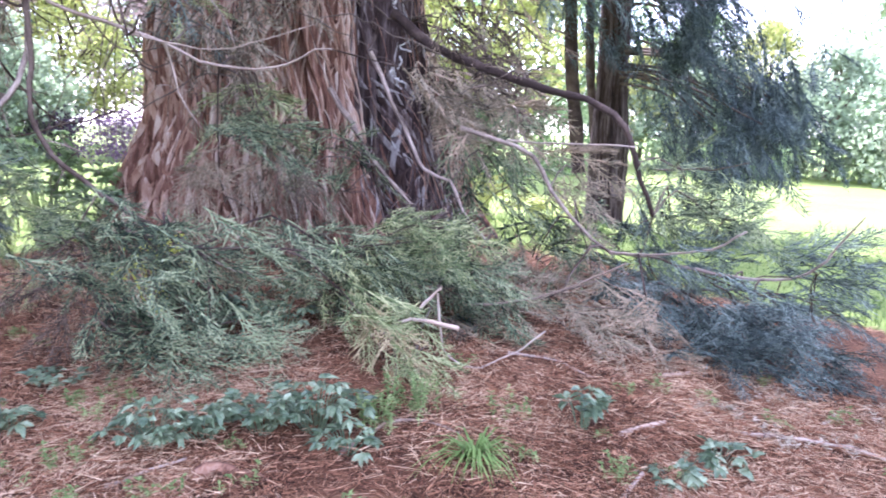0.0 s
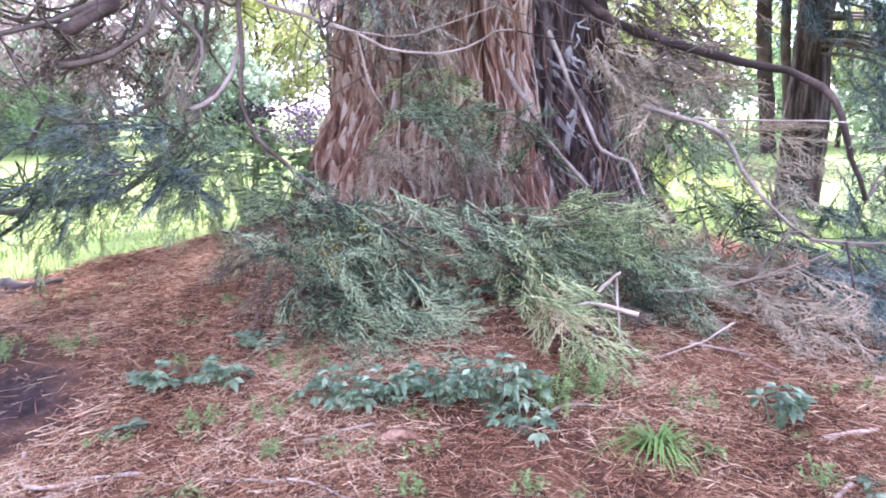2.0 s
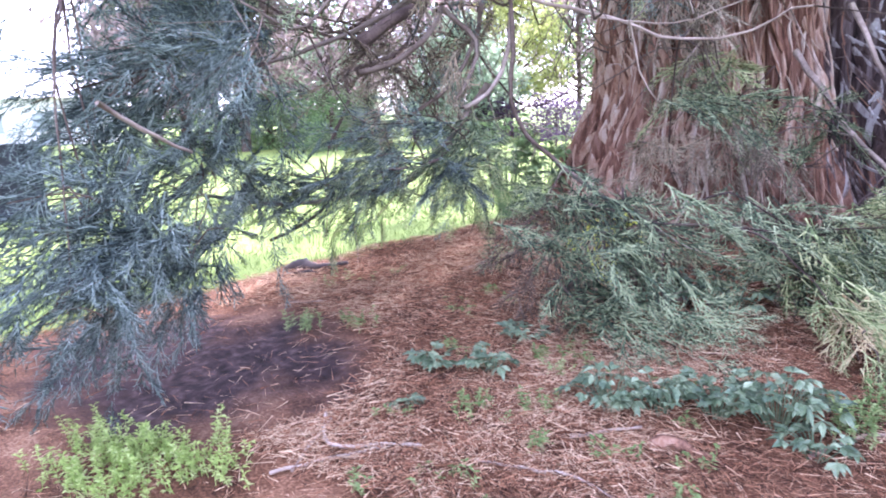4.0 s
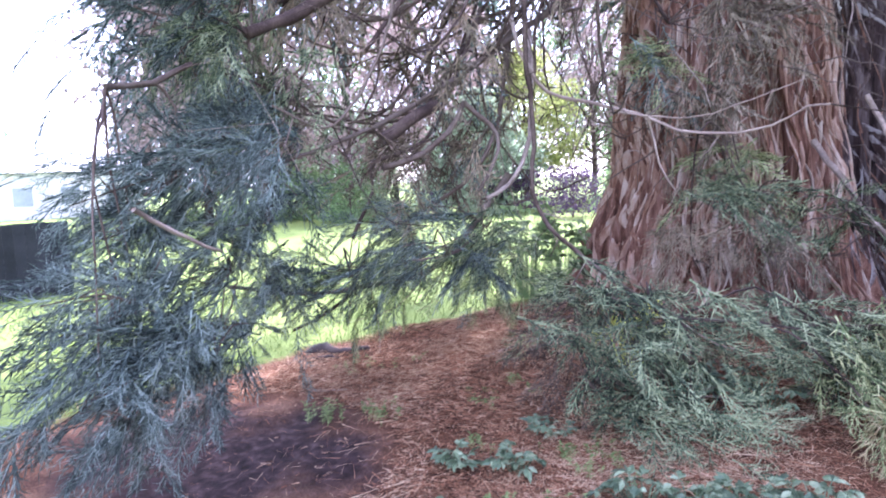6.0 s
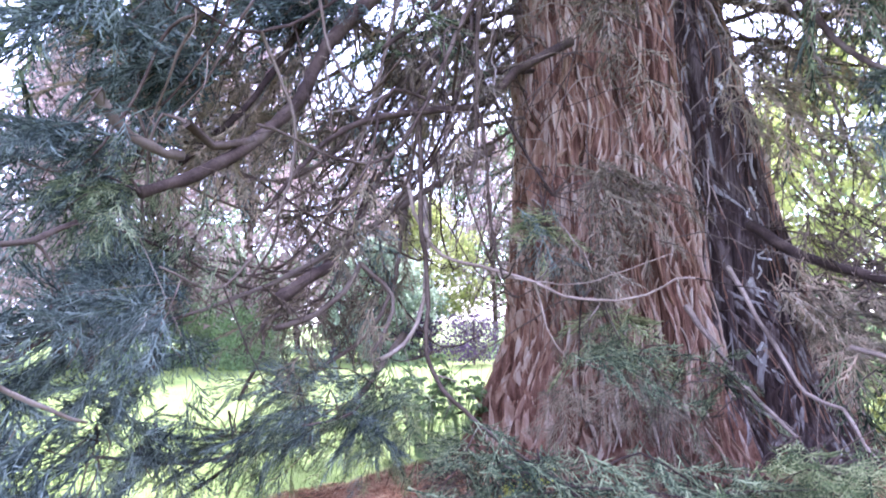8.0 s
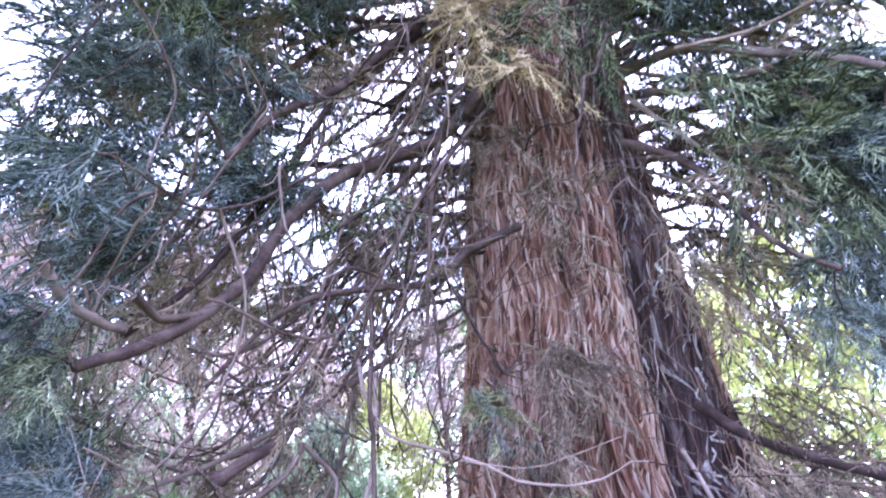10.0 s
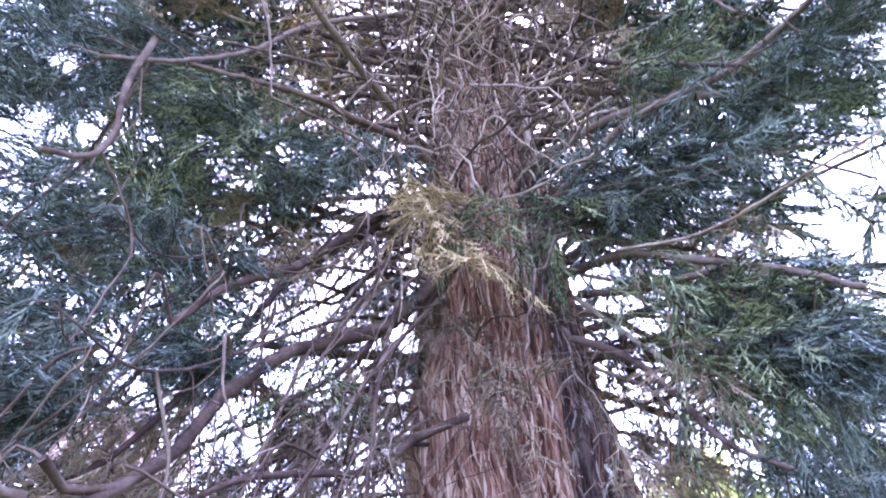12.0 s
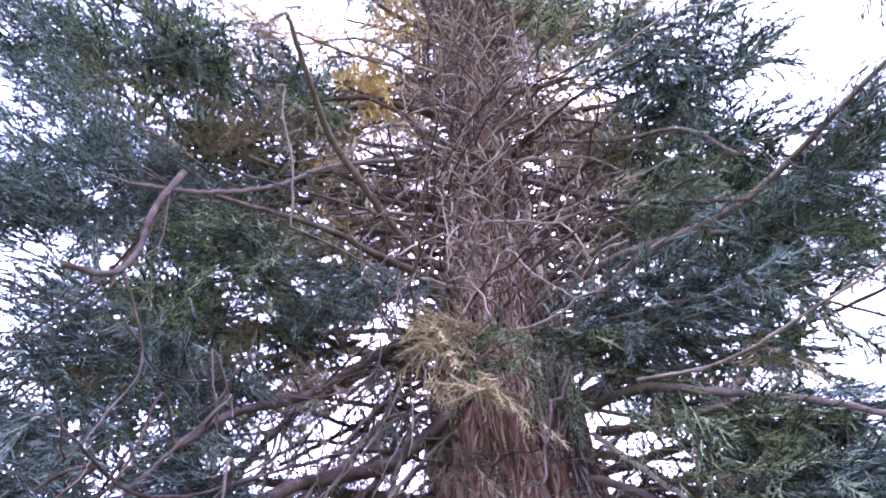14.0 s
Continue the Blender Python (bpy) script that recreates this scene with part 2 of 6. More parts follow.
def litter_oval(x, y):
    return ((x + 0.4) / 5.1) ** 2 + ((y - 2.4) / 4.1) ** 2


def vnoise(u, v, seed=0, period=0):
    """Smooth noise from 0 to 1 on a lattice; period: cells after which u repeats."""
    iu, iv = np.floor(u).astype(np.int64), np.floor(v).astype(np.int64)
    fu, fv = u - iu, v - iv
    fu, fv = fu * fu * (3 - 2 * fu), fv * fv * (3 - 2 * fv)

    def h(a, c):
        if period:
            a = a % period
        q = np.sin(a * 127.1 + c * 311.7 + seed * 74.7) * 43758.5453
        return q - np.floor(q)

    return (h(iu, iv) * (1 - fu) + h(iu + 1, iv) * fu) * (1 - fv) + (h(iu, iv + 1) * (1 - fu) + h(iu + 1, iv + 1) * fu) * fv


def mesh_of(name, verts, faces, mat, smooth=True):
    """A mesh from arrays; all faces have the same number of corners."""
    verts, faces = np.asarray(verts, np.float32), np.asarray(faces, np.int32)
    me = bpy.data.meshes.new(name)
    k = faces.shape[1]
    me.vertices.add(len(verts))
    me.vertices.foreach_set("co", verts.ravel())
    me.loops.add(faces.size)
    me.loops.foreach_set("vertex_index", faces.ravel())
    me.polygons.add(len(faces))
    me.polygons.foreach_set("loop_start", np.arange(0, faces.size, k, dtype=np.int32))
    me.polygons.foreach_set("use_smooth", np.full(len(faces), smooth))
    me.update(calc_edges=True)
    me.materials.append(mat)
    return me


def part(name, verts, faces, mat, parent, label="", smooth=True):
    ob = new(name, mesh_of(name, verts, faces, mat, smooth))
    ob.parent = parent
    if label:
        ob["label"] = label
    return ob


def thing(name, at, label, category, group="", kind=""):
    e = new(name)
    e.location = at
    e.empty_display_size = 0.2
    return tagged(e, label, category, group, kind)


class Pile:
    """Gathers pieces of one mesh."""

    def __init__(self):
        self.v, self.f, self.n = [], [], 0

    def add(self, v, f):
        self.v.append(v)
        self.f.append(np.asarray(f) + self.n)
        self.n += len(v)

    def get(self):
        return np.concatenate(self.v), np.concatenate(self.f)


def spline(points, step):
    """Points at about that step along a smooth curve through the given ones."""
    p = np.asarray(points, float)
    p = np.vstack([2 * p[0] - p[1], p, 2 * p[-1] - p[-2]])
    out = []
    for i in range(1, len(p) - 2):
        a, b, c, d = p[i - 1:i + 3]
        k = max(2, int(np.linalg.norm(c - b) / step))
        t = np.linspace(0, 1, k, endpoint=False)[:, None]
        out.append(0.5 * (2 * b + (c - a) * t + (2 * a - 5 * b + 4 * c - d) * t ** 2 + (3 * b - a - 3 * c + d) * t ** 3))
    out.append(p[-2][None])
    return np.concatenate(out)


def tube(points, r0, r1, sides=6, step=0.12, rough=0.12, wander=0.0):
    """A tapering, slightly knotty limb along a curve, with a closed tip."""
    c = spline(points, step)
    n = len(c)
    if wander:
        c[1:-1] += rng.normal(0, wander, (n - 2, 3))
    d = np.gradient(c, axis=0)
    d /= np.linalg.norm(d, axis=1)[:, None] + 1e-9
    up = np.array([0.3, 0.2, 1.0]) if abs(d[0, 2]) < 0.9 else np.array([1.0, 0.2, 0.1])
    a = np.cross(d, up)
    a /= np.linalg.norm(a, axis=1)[:, None] + 1e-9
    b = np.cross(d, a)
    r = (r0 + (r1 - r0) * np.linspace(0, 1, n)) * (1 + rough * rng.normal(0, 1, n).clip(-1.5, 1.5))
    ang = np.linspace(0, 2 * np.pi, sides, endpoint=False)
    ring = (a[:, None] * np.cos(ang)[None, :, None] + b[:, None] * np.sin(ang)[None, :, None]) * r[:, None, None]
    v = (c[:, None] + ring).reshape(-1, 3)
    i, j = np.meshgrid(np.arange(n - 1), np.arange(sides), indexing="ij")
    j2 = (j + 1) % sides
    f = np.stack([i * sides + j, i * sides + j2, (i + 1) * sides + j2, (i + 1) * sides + j], -1).reshape(-1, 4)
    ends = []
    for row, c0 in ((0, c[0]), (n - 1, c[-1])):
        k = len(v)
        v = np.vstack([v, c0[None]])
        q = np.arange(sides)
        w = (q + 1) % sides
        ends.append(np.stack([row * sides + q, row * sides + w, np.full(sides, k), np.full(sides, k)], -1))
    cap = np.concatenate(ends)[:, :3]
    tri = np.concatenate([f[:, [0, 1, 2]], f[:, [0, 2, 3]], cap])
    return v, tri


def cone_shoots(base, tip, r):
    """Three-sided tapering shoots from base to tip."""
    d = tip - base
    d /= np.linalg.norm(d, axis=1)[:, None] + 1e-9
    a = np.cross(d, [0.31, 0.17, 0.93])
    a /= np.linalg.norm(a, axis=1)[:, None] + 1e-9
    b = np.cross(d, a)
    n = len(base)
    v = np.empty((n, 4, 3))
    for k in range(3):
        w = 2 * np.pi * k / 3
        v[:, k] = base + (a * math.cos(w) + b * math.sin(w)) * r[:, None]
    v[:, 3] = tip
    o = np.arange(n)[:, None] * 4
    f = np.concatenate([o + [0, 1, 3], o + [1, 2, 3], o + [2, 0, 3]])
    return v.reshape(-1, 3), f


def spray_template(seed, pairs=12, subs=5, length=0.42, thick=0.0052):
    """A flat, drooping spray of cord-like shoots along +x."""
    g = np.random.default_rng(seed)
    base, tip, rad = [], [], []

    def stem(t):
        return np.array([length * t, 0.03 * math.sin(3 * t + seed), -0.10 * length * t * t])

    for k in range(6):
        base.append(stem(k / 6)), tip.append(stem((k + 1.25) / 6)), rad.append(thick * 1.3 * (1.2 - k / 8))
    for k in range(pairs):
        t = 0.12 + 0.86 * k / pairs + g.normal(0, 0.015)
        side = 1 if k % 2 else -1
        ln = length * (0.58 - 0.40 * t) * g.uniform(0.75, 1.2)
        an = math.radians(g.uniform(24, 42))
        d = np.array([math.cos(an), side * math.sin(an), g.normal(-0.08, 0.18)])
        p0 = stem(t)
        p1 = p0 + d * ln + np.array([ln * 0.2, 0, -ln * 0.12])
        base.append(p0), tip.append(p1), rad.append(thick)
        for s in range(subs):
            q = 0.2 + 0.72 * s / subs
            p = p0 + (p1 - p0) * q
            s2 = 1 if s % 2 else -1
            a2 = math.radians(g.uniform(22, 45)) * s2 + math.atan2(d[1], d[0])
            l2 = ln * (0.60 - 0.28 * q) * g.uniform(0.7, 1.25)
            base.append(p)
            tip.append(p + l2 * np.array([math.cos(a2), math.sin(a2), g.normal(0.05, 0.25)]))
            rad.append(thick * 0.85)
    return cone_shoots(np.array(base), np.array(tip), np.array(rad))


SPRAYS = [spray_template(s, 11 + s % 3, 4, 0.42, 0.0052) for s in range(6)]
MIDSPRAYS = [spray_template(s + 40, 8, 2, 0.42, 0.0078) for s in range(5)]
FARSPRAYS = [spray_template(s + 20, 6, 1, 0.42, 0.0125) for s in range(4)]


def sprays(pile, places, dirs, scales, kinds=SPRAYS):
    for p, d, s in zip(places, dirs, scales):
        d = d / (np.linalg.norm(d) + 1e-9)
        up = np.array([0, 0, 1.0]) + rng.normal(0, 0.5, 3)
        y = np.cross(up, d)
        y /= np.linalg.norm(y) + 1e-9
        z = np.cross(d, y)
        v, f = kinds[rng.integers(len(kinds))]
        pile.add((v * s) @ np.stack([d, y, z]) + p, f)

# ---- the ground, one sheet to the horizon
def build_ground():
    s = np.linspace(-1, 1, 230)
    g = 7.0 * s + 640 * np.sign(s) * np.abs(s) ** 7
    X, Y = np.meshgrid(g - 0.8, g + 3.5, indexing="ij")
    Z = ground_z(X, Y)
    n = len(g)
    i, j = np.meshgrid(np.arange(n - 1), np.arange(n - 1), indexing="ij")
    f = np.stack([i * n + j, (i + 1) * n + j, (i + 1) * n + j + 1, i * n + j + 1], -1).reshape(-1, 4)
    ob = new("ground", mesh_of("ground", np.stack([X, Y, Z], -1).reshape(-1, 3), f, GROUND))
    tagged(ob, "reddish litter of fallen conifer twigs giving way to sunny lawn", "ground", kind="structure")


build_ground()


def build_litter(n, y0, y1, share):
    """Fallen twigs between y0 and y1; a share of them lies thick before the trunk."""
    x, y = rng.uniform(-6.0, 5.2, n), rng.uniform(y0, y1, n)
    m = int(n * share)
    x[:m], y[:m] = rng.uniform(-4.6, 2.4, m), rng.uniform(1.7, 5.4, m)
    keep = (litter_oval(x, y) + 0.25 * (vnoise(x * 1.3, y * 1.3, 9) - 0.5) < 0.98) & (vnoise(x * 2.5 + 5, y * 2.5, 4) + rng.uniform(-0.35, 0.35, n) > 0.17)
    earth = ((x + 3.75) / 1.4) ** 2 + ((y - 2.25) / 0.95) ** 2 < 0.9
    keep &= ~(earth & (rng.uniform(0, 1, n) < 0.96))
    x, y = x[keep], y[keep]
    n = len(x)
    a, ln = rng.uniform(0, 2 * np.pi, n), rng.gamma(2.4, 0.050, n).clip(0.03, 0.42)
    bend = rng.normal(0, 0.6, n)
    z = ground_z(x, y) + 0.012
    pts = []
    for k, t in enumerate((-0.5, 0.0, 0.5)):
        aa = a + bend * t * 2
        pts.append(np.stack([x + np.cos(aa) * ln * t, y + np.sin(aa) * ln * t, z + rng.uniform(-0.004, 0.036, n)], -1))
    r = rng.gamma(4.0, 0.00036, n).clip(0.0007, 0.0036)
    pile = Pile()
    pile.add(*cone_shoots(pts[0], pts[1] + (pts[1] - pts[0]) * 0.3, r))
    pile.add(*cone_shoots(pts[2], pts[1] + (pts[1] - pts[2]) * 0.3, r))
    v, f = pile.get()
    ob = new("twig_litter", mesh_of("twig_litter", v, f, LITTER, False))
    tagged(ob, "thick scatter of reddish-brown fallen conifer twigs on the ground", "litter", kind="stuff")


build_litter(140000, 0.2, 7.2, 0.74)


def build_grass():
    n = 30000
    r = rng.uniform(0.95, 6.0, n) ** 1.0
    an = rng.uniform(0, np.pi, n)
    x, y = -0.4 + 5.1 * np.sqrt(r) * np.cos(an), 2.4 + 4.1 * np.sqrt(r) * np.sin(an)
    ok = (litter_oval(x, y) + 0.5 * vnoise(x * 1.3, y * 1.3, 9) - 0.25 > 0.93) & ((x - AXIS[0]) ** 2 + (y - AXIS[1]) ** 2 > 3.6)
    x, y = x[ok], y[ok]
    n = len(x)
    h = rng.uniform(0.03, 0.09, n) * (1 + 1.2 * (vnoise(x * 0.9, y * 0.9, 12) > 0.62))
    z = ground_z(x, y)
    base = np.stack([x, y, z - 0.01], -1)
    tip = base + np.stack([rng.normal(0, 0.03, n), rng.normal(0, 0.03, n), h], -1)
    v, f = cone_shoots(base, tip, rng.uniform(0.003, 0.006, n))
    tagged(new("lawn_grass", mesh_of("lawn_grass", v, f, GRASSBLADE, False)), "bright short lawn grass beyond the tree's litter", "grass", kind="stuff")


build_grass()

# ---- the giant sequoia
tree = thing("giant_sequoia", (AXIS[0], AXIS[1], 0), "huge old sequoia with fibrous red-brown bark and drooping boughs", "tree")


def tree_part(name, v, f, mat, parent=None, label="", smooth=True, kind=""):
    ob = part(name, np.asarray(v) - [AXIS[0], AXIS[1], 0], f, mat, parent or tree, label, smooth)
    if kind:
        ob["kind"] = kind
    return ob


PROFILE_Z = (0.0, 0.4, 0.8, 1.3, 1.6, 2.4, 3.05, 3.7, 4.5, 5.3, 6.4, 9.7, 15.0, 34.0)
PROFILE_R = (2.25, 1.95, 1.70, 1.50, 1.40, 1.28, 1.18, 1.11, 1.05, 0.95, 0.89, 0.71, 0.58, 0.05)


LEAN_Z = (0.0, 1.5, 3.5, 5.5, 7.5, 14.0, 34.0)
LEAN_BY = (0.0, 0.0, -0.13, -0.25, -0.30, -0.36, -0.5)


def axis_at(z):
    """The stem leans a little as it rises."""
    k = np.interp(z, LEAN_Z, LEAN_BY)
    return AXIS[0] + 0.956 * k, AXIS[1] + 0.29 * k


def trunk_radius(th, z):
    """The bark's outer surface: flutes at the foot, a deep furrow, plates and fibres."""
    r = np.interp(z, PROFILE_Z, PROFILE_R)
    foot = np.exp(-np.maximum(z - 0.3, 0) / 1.4)
    u = th / (2 * np.pi)
    sway = 0.25 * (vnoise(u * 5, z * 0.5, 31, 5) - 0.5)
    lobes = np.sin(th * 7 + 1.0 + 1.5 * sway) + 0.6 * np.sin(th * 12 + 2.2)
    r = r + 0.075 * foot * lobes - 0.02
    furrow = np.exp(-np.abs((th + 0.74 + 0.05 * np.sin(z * 1.3)) / 0.17) ** 3) * np.interp(z, (0, 1, 2.6, 4.2, 6.5), (0.7, 1, 0.85, 0.22, 0))
    r = r - 0.45 * furrow
    w = u + 0.012 * (vnoise(u * 9, z * 0.8, 7, 9) - 0.5) * 2
    w = w + 0.006 * np.sin(z * 2.3 + 40 * u) * (vnoise(u * 16, z * 0.6, 17, 16) - 0.5)
    ridge = 1 - np.abs(2 * vnoise(w * 42, z * 0.55 + 3 * vnoise(u * 20, z * 0.2, 2, 20), 1, 42) - 1)
    plate = 1 - np.abs(2 * vnoise(w * 84 + 1.6 * vnoise(u * 30, z * 1.1, 23, 30), z * 1.1, 4, 84) - 1) ** 1.5
    fibre = vnoise(w * 230, z * 2.2, 8, 230)
    scale = np.clip(np.interp(z, (0, 5, 12, 34), (1.0, 0.8, 0.5, 0.15)), 0, 1)
    return r + scale * (0.17 * (ridge ** 1.2 - 0.7) + 0.125 * (plate - 0.7) + 0.04 * (fibre - 0.5))


def build_trunk():
    z = np.concatenate([np.linspace(0.2, 7.0, 230, endpoint=False), np.linspace(7, 14, 50, endpoint=False), np.linspace(14, 34, 24)])
    th = np.concatenate([np.linspace(-3.2, 0.5, 380, endpoint=False), np.linspace(0.5, 2 * np.pi - 3.2, 50, endpoint=False)])
    nt = len(th)
    T, Z = np.meshgrid(th, z)
    R = trunk_radius(T, Z)
    ax, ay = axis_at(Z)
    v = np.stack([ax + R * np.cos(T), ay + R * np.sin(T), Z], -1).reshape(-1, 3)
    i, j = np.meshgrid(np.arange(len(z) - 1), np.arange(nt), indexing="ij")
    j2 = (j + 1) % nt
    f = np.stack([i * nt + j, i * nt + j2, (i + 1) * nt + j2, (i + 1) * nt + j], -1).reshape(-1, 4)
    ob = tree_part("trunk", v, f, BARK, label="massive fluted trunk with deeply furrowed fibrous red-brown bark")
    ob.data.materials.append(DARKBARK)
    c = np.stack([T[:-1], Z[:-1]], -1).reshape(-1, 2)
    # faces in a ragged upright band round the furrow take the darker, greyer bark
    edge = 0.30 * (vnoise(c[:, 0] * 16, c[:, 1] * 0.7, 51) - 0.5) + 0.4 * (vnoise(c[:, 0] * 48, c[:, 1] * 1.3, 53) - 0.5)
    dark_band = (np.abs(c[:, 0] + 0.52 + edge) < np.interp(c[:, 1], (0, 1, 3.5, 7, 10), (0.3, 0.42, 0.40, 0.34, 0)))
    ob.data.polygons.foreach_set("material_index", dark_band.astype(np.int32))
    return ob


trunk = build_trunk()


def on_trunk(th, z, out=0.0):
    r = trunk_radius(np.array([th]), np.array([z]))[0] + out
    ax, ay = axis_at(z)
    return np.array([ax + r * math.cos(th), ay + r * math.sin(th), z])


def bark_strip(th, z0, ln, w, thick, slant):
    """One raised, tapering cord of bark that follows the trunk's surface."""
    q = np.linspace(0, 1, 7)
    z = z0 + ln * (q - 0.5)
    t = th + slant * (q - 0.5) + 0.012 * np.sin(q * 5 + z0 * 7)
    r = trunk_radius(t, z)
    r = 0.35 * r + 0.65 * np.convolve(np.concatenate([[r[0]] * 2, r, [r[-1]] * 2]), np.full(5, 0.2), "valid")
    ax, ay = axis_at(z)
    er, et = np.stack([np.cos(t), np.sin(t), 0 * t], -1), np.stack([-np.sin(t), np.cos(t), 0 * t], -1)
    c = np.stack([ax, ay, z], -1) + er * r[:, None]
    fat = (0.12 + 0.88 * np.sin(np.pi * q) ** 0.6) * (1 + 0.16 * rng.normal(0, 1, 7))
    rows = [c + et * (fat * w * a)[:, None] + er * ((fat * thick if b > 0 else fat ** 0) * b)[:, None] for a, b in ((-1.1, -0.05), (-0.75, 0.6), (-0.15, 1.0), (0.6, 0.75), (1.1, -0.05))]
    v = np.stack(rows, 1).reshape(-1, 3)
    a, b = np.meshgrid(np.arange(6), np.arange(4), indexing="ij")
    k = (a * 5 + b).ravel()
    return v, np.stack([k, k + 1, k + 6, k + 5], -1)


def build_strips():
    """Cords of bark, on the side that is passed: the nearest are single pieces, the rest are one mass."""
    rest, dark = Pile(), Pile()
    for k in range(3400):
        near = k < 290
        z0 = rng.uniform(0.9, 4.6) if near else rng.uniform(0.7, 10.5)
        th = rng.uniform(-2.3, -0.2) if near else rng.uniform(-3.0, 0.4)
        small = float(np.interp(z0, (2, 10), (1.0, 0.62)))
        # cords within that band are darker and slimmer
        in_dark_band = abs(th + 0.52 + rng.normal(0, 0.08)) < np.interp(z0, (0, 1, 3.5, 7, 10), (0.3, 0.42, 0.40, 0.34, 0))
        small *= 0.62 if in_dark_band else 1.0
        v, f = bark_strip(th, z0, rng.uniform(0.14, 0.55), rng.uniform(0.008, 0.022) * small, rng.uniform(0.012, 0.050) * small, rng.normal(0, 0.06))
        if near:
            tree_part("bark_strip", v, f, DARKSTRIP if in_dark_band else STRIP, trunk)
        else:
            (dark if in_dark_band else rest).add(v, f)
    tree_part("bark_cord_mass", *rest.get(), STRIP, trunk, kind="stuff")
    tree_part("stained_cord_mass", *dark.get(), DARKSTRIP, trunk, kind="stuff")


def build_streaks():
    """Pale resin that has run down the dark furrow."""
    for k in range(13):
        th, z0, ln = -0.66 + rng.uniform(-0.22, 0.4), rng.uniform(1.4, 3.0) if k < 10 else rng.uniform(2.4, 6.0), rng.uniform(0.08, 0.3)
        pts = [on_trunk(th + 0.02 * math.sin(5 * q + k), z0 - ln * q, 0.008) for q in np.linspace(0, 1, 7)]
        tree_part("resin_streak", *tube(pts, rng.uniform(0.010, 0.020), 0.005, 5, 0.05, 0.5, 0.006), LICHEN, trunk, "white streak of dried resin")


build_strips()
build_streaks()


def build_fibres():
    """The fine shaggy fibres of the bark, too many to count."""
    pile = Pile()
    for k in range(1200):
        th, z0, ln = rng.uniform(-3.0, 0.4), rng.uniform(0.7, 9.5), rng.uniform(0.15, 0.6)
        lean = rng.normal(0, 0.03)
        pts = [on_trunk(th + lean * (q - 0.5), z0 + ln * (q - 0.5), 0.003 + 0.02 * rng.uniform() * (q > 0.6)) for q in (0, 0.35, 0.7, 1)]
        pile.add(*tube(pts, rng.uniform(0.004, 0.011), 0.003, 3, 0.3, 0.2))
    tree_part("bark_fibre_mass", *pile.get(), STRIP, trunk, kind="stuff")


build_fibres()

LIMB_POINTS = []  # sample points along limbs, for boughs to hang from


def branch(r0, r1, pts, mat=None, name="branch", label="", sides=7):
    if mat in (MIDTWIG, STICK):
        r0, r1 = r0 * 0.75, r1 * 0.75
    v, f = tube(pts, r0, r1, sides if r0 > 0.03 else 5, 0.1, 0.07, 0.004)
    if r0 > 0.012 and name == "branch":
        c = spline(pts, 0.3)
        LIMB_POINTS.extend((p, max(r1, r0 * 0.6)) for p in c)
    ob = tree_part(name, v, f, mat or (TWIG if r0 < 0.04 and rng.uniform() < 0.6 else DARKTWIG), label=label)
    if r0 > 0.0135 and name in ("branch", "shoot"):
        fringe(ob, spline(pts, 0.11))
    return ob


def fringe(owner, c):
    """Fine dead side twigs along a limb, hanging and forked."""
    pile = Pile()
    way = np.gradient(c, axis=0)
    for p, d in zip(c[2:], way[2:]):
        if rng.uniform() < 0.58:
            continue
        d = d / (np.linalg.norm(d) + 1e-9)
        ln = rng.gamma(2.2, 0.14)
        g = d * rng.uniform(0.1, 0.9) + rng.normal(0, 0.45, 3) + [0, 0, rng.uniform(-0.9, 0.1)]
        e = p + g / np.linalg.norm(g) * ln
        m = (p + e) / 2 + rng.normal(0, 0.07, 3) * ln - [0, 0, 0.06 * ln]
        pile.add(*tube([p, m, e], rng.uniform(0.003, 0.006), 0.0015, 3, 0.2, 0.1))
        for q in range(int(rng.integers(0, 3))):
            o = m + (e - m) * rng.uniform(0, 0.7)
            pile.add(*tube([o, o + (e - m) * 0.4 + rng.normal(0, 0.25, 3) * ln], 0.0025, 0.0012, 3, 0.12, 0.1))
    if pile.n:
        tree_part("twig_mass", *pile.get(), TANGLE, owner, kind="stuff")


branch(0.05, 0.014, [(-0.45, 6.00, 2.52), (-0.11, 5.71, 2.23), (0.34, 5.20, 2.00), (0.74, 4.75, 1.83), (1.00, 4.49, 1.74), (1.15, 4.35, 1.59), (1.23, 4.33, 1.37), (1.35, 4.29, 1.03)])
branch(0.024, 0.01, [(0.11, 4.81, 1.57), (0.37, 4.73, 1.49), (0.61, 4.63, 1.39), (0.72, 4.55, 1.18), (0.91, 4.44, 0.94), (1.10, 4.33, 0.79), (1.44, 4.15, 0.81)], MIDTWIG)
branch(0.012, 0.006, [(0.44, 4.79, 1.49), (0.86, 4.52, 1.48), (1.20, 4.23, 1.47)], MIDTWIG)
branch(0.034, 0.016, [(-0.93, 5.54, 1.86), (-0.72, 5.24, 1.59), (-0.48, 4.93, 1.28), (-0.22, 4.61, 1.04)], MIDTWIG)
branch(0.028, 0.012, [(-0.61, 5.58, 2.16), (-0.42, 5.40, 1.76), (-0.27, 5.21, 1.48), (-0.15, 5.01, 1.26), (0.05, 4.81, 1.19), (0.12, 4.61, 1.02), (0.30, 4.40, 0.82)], MIDTWIG)
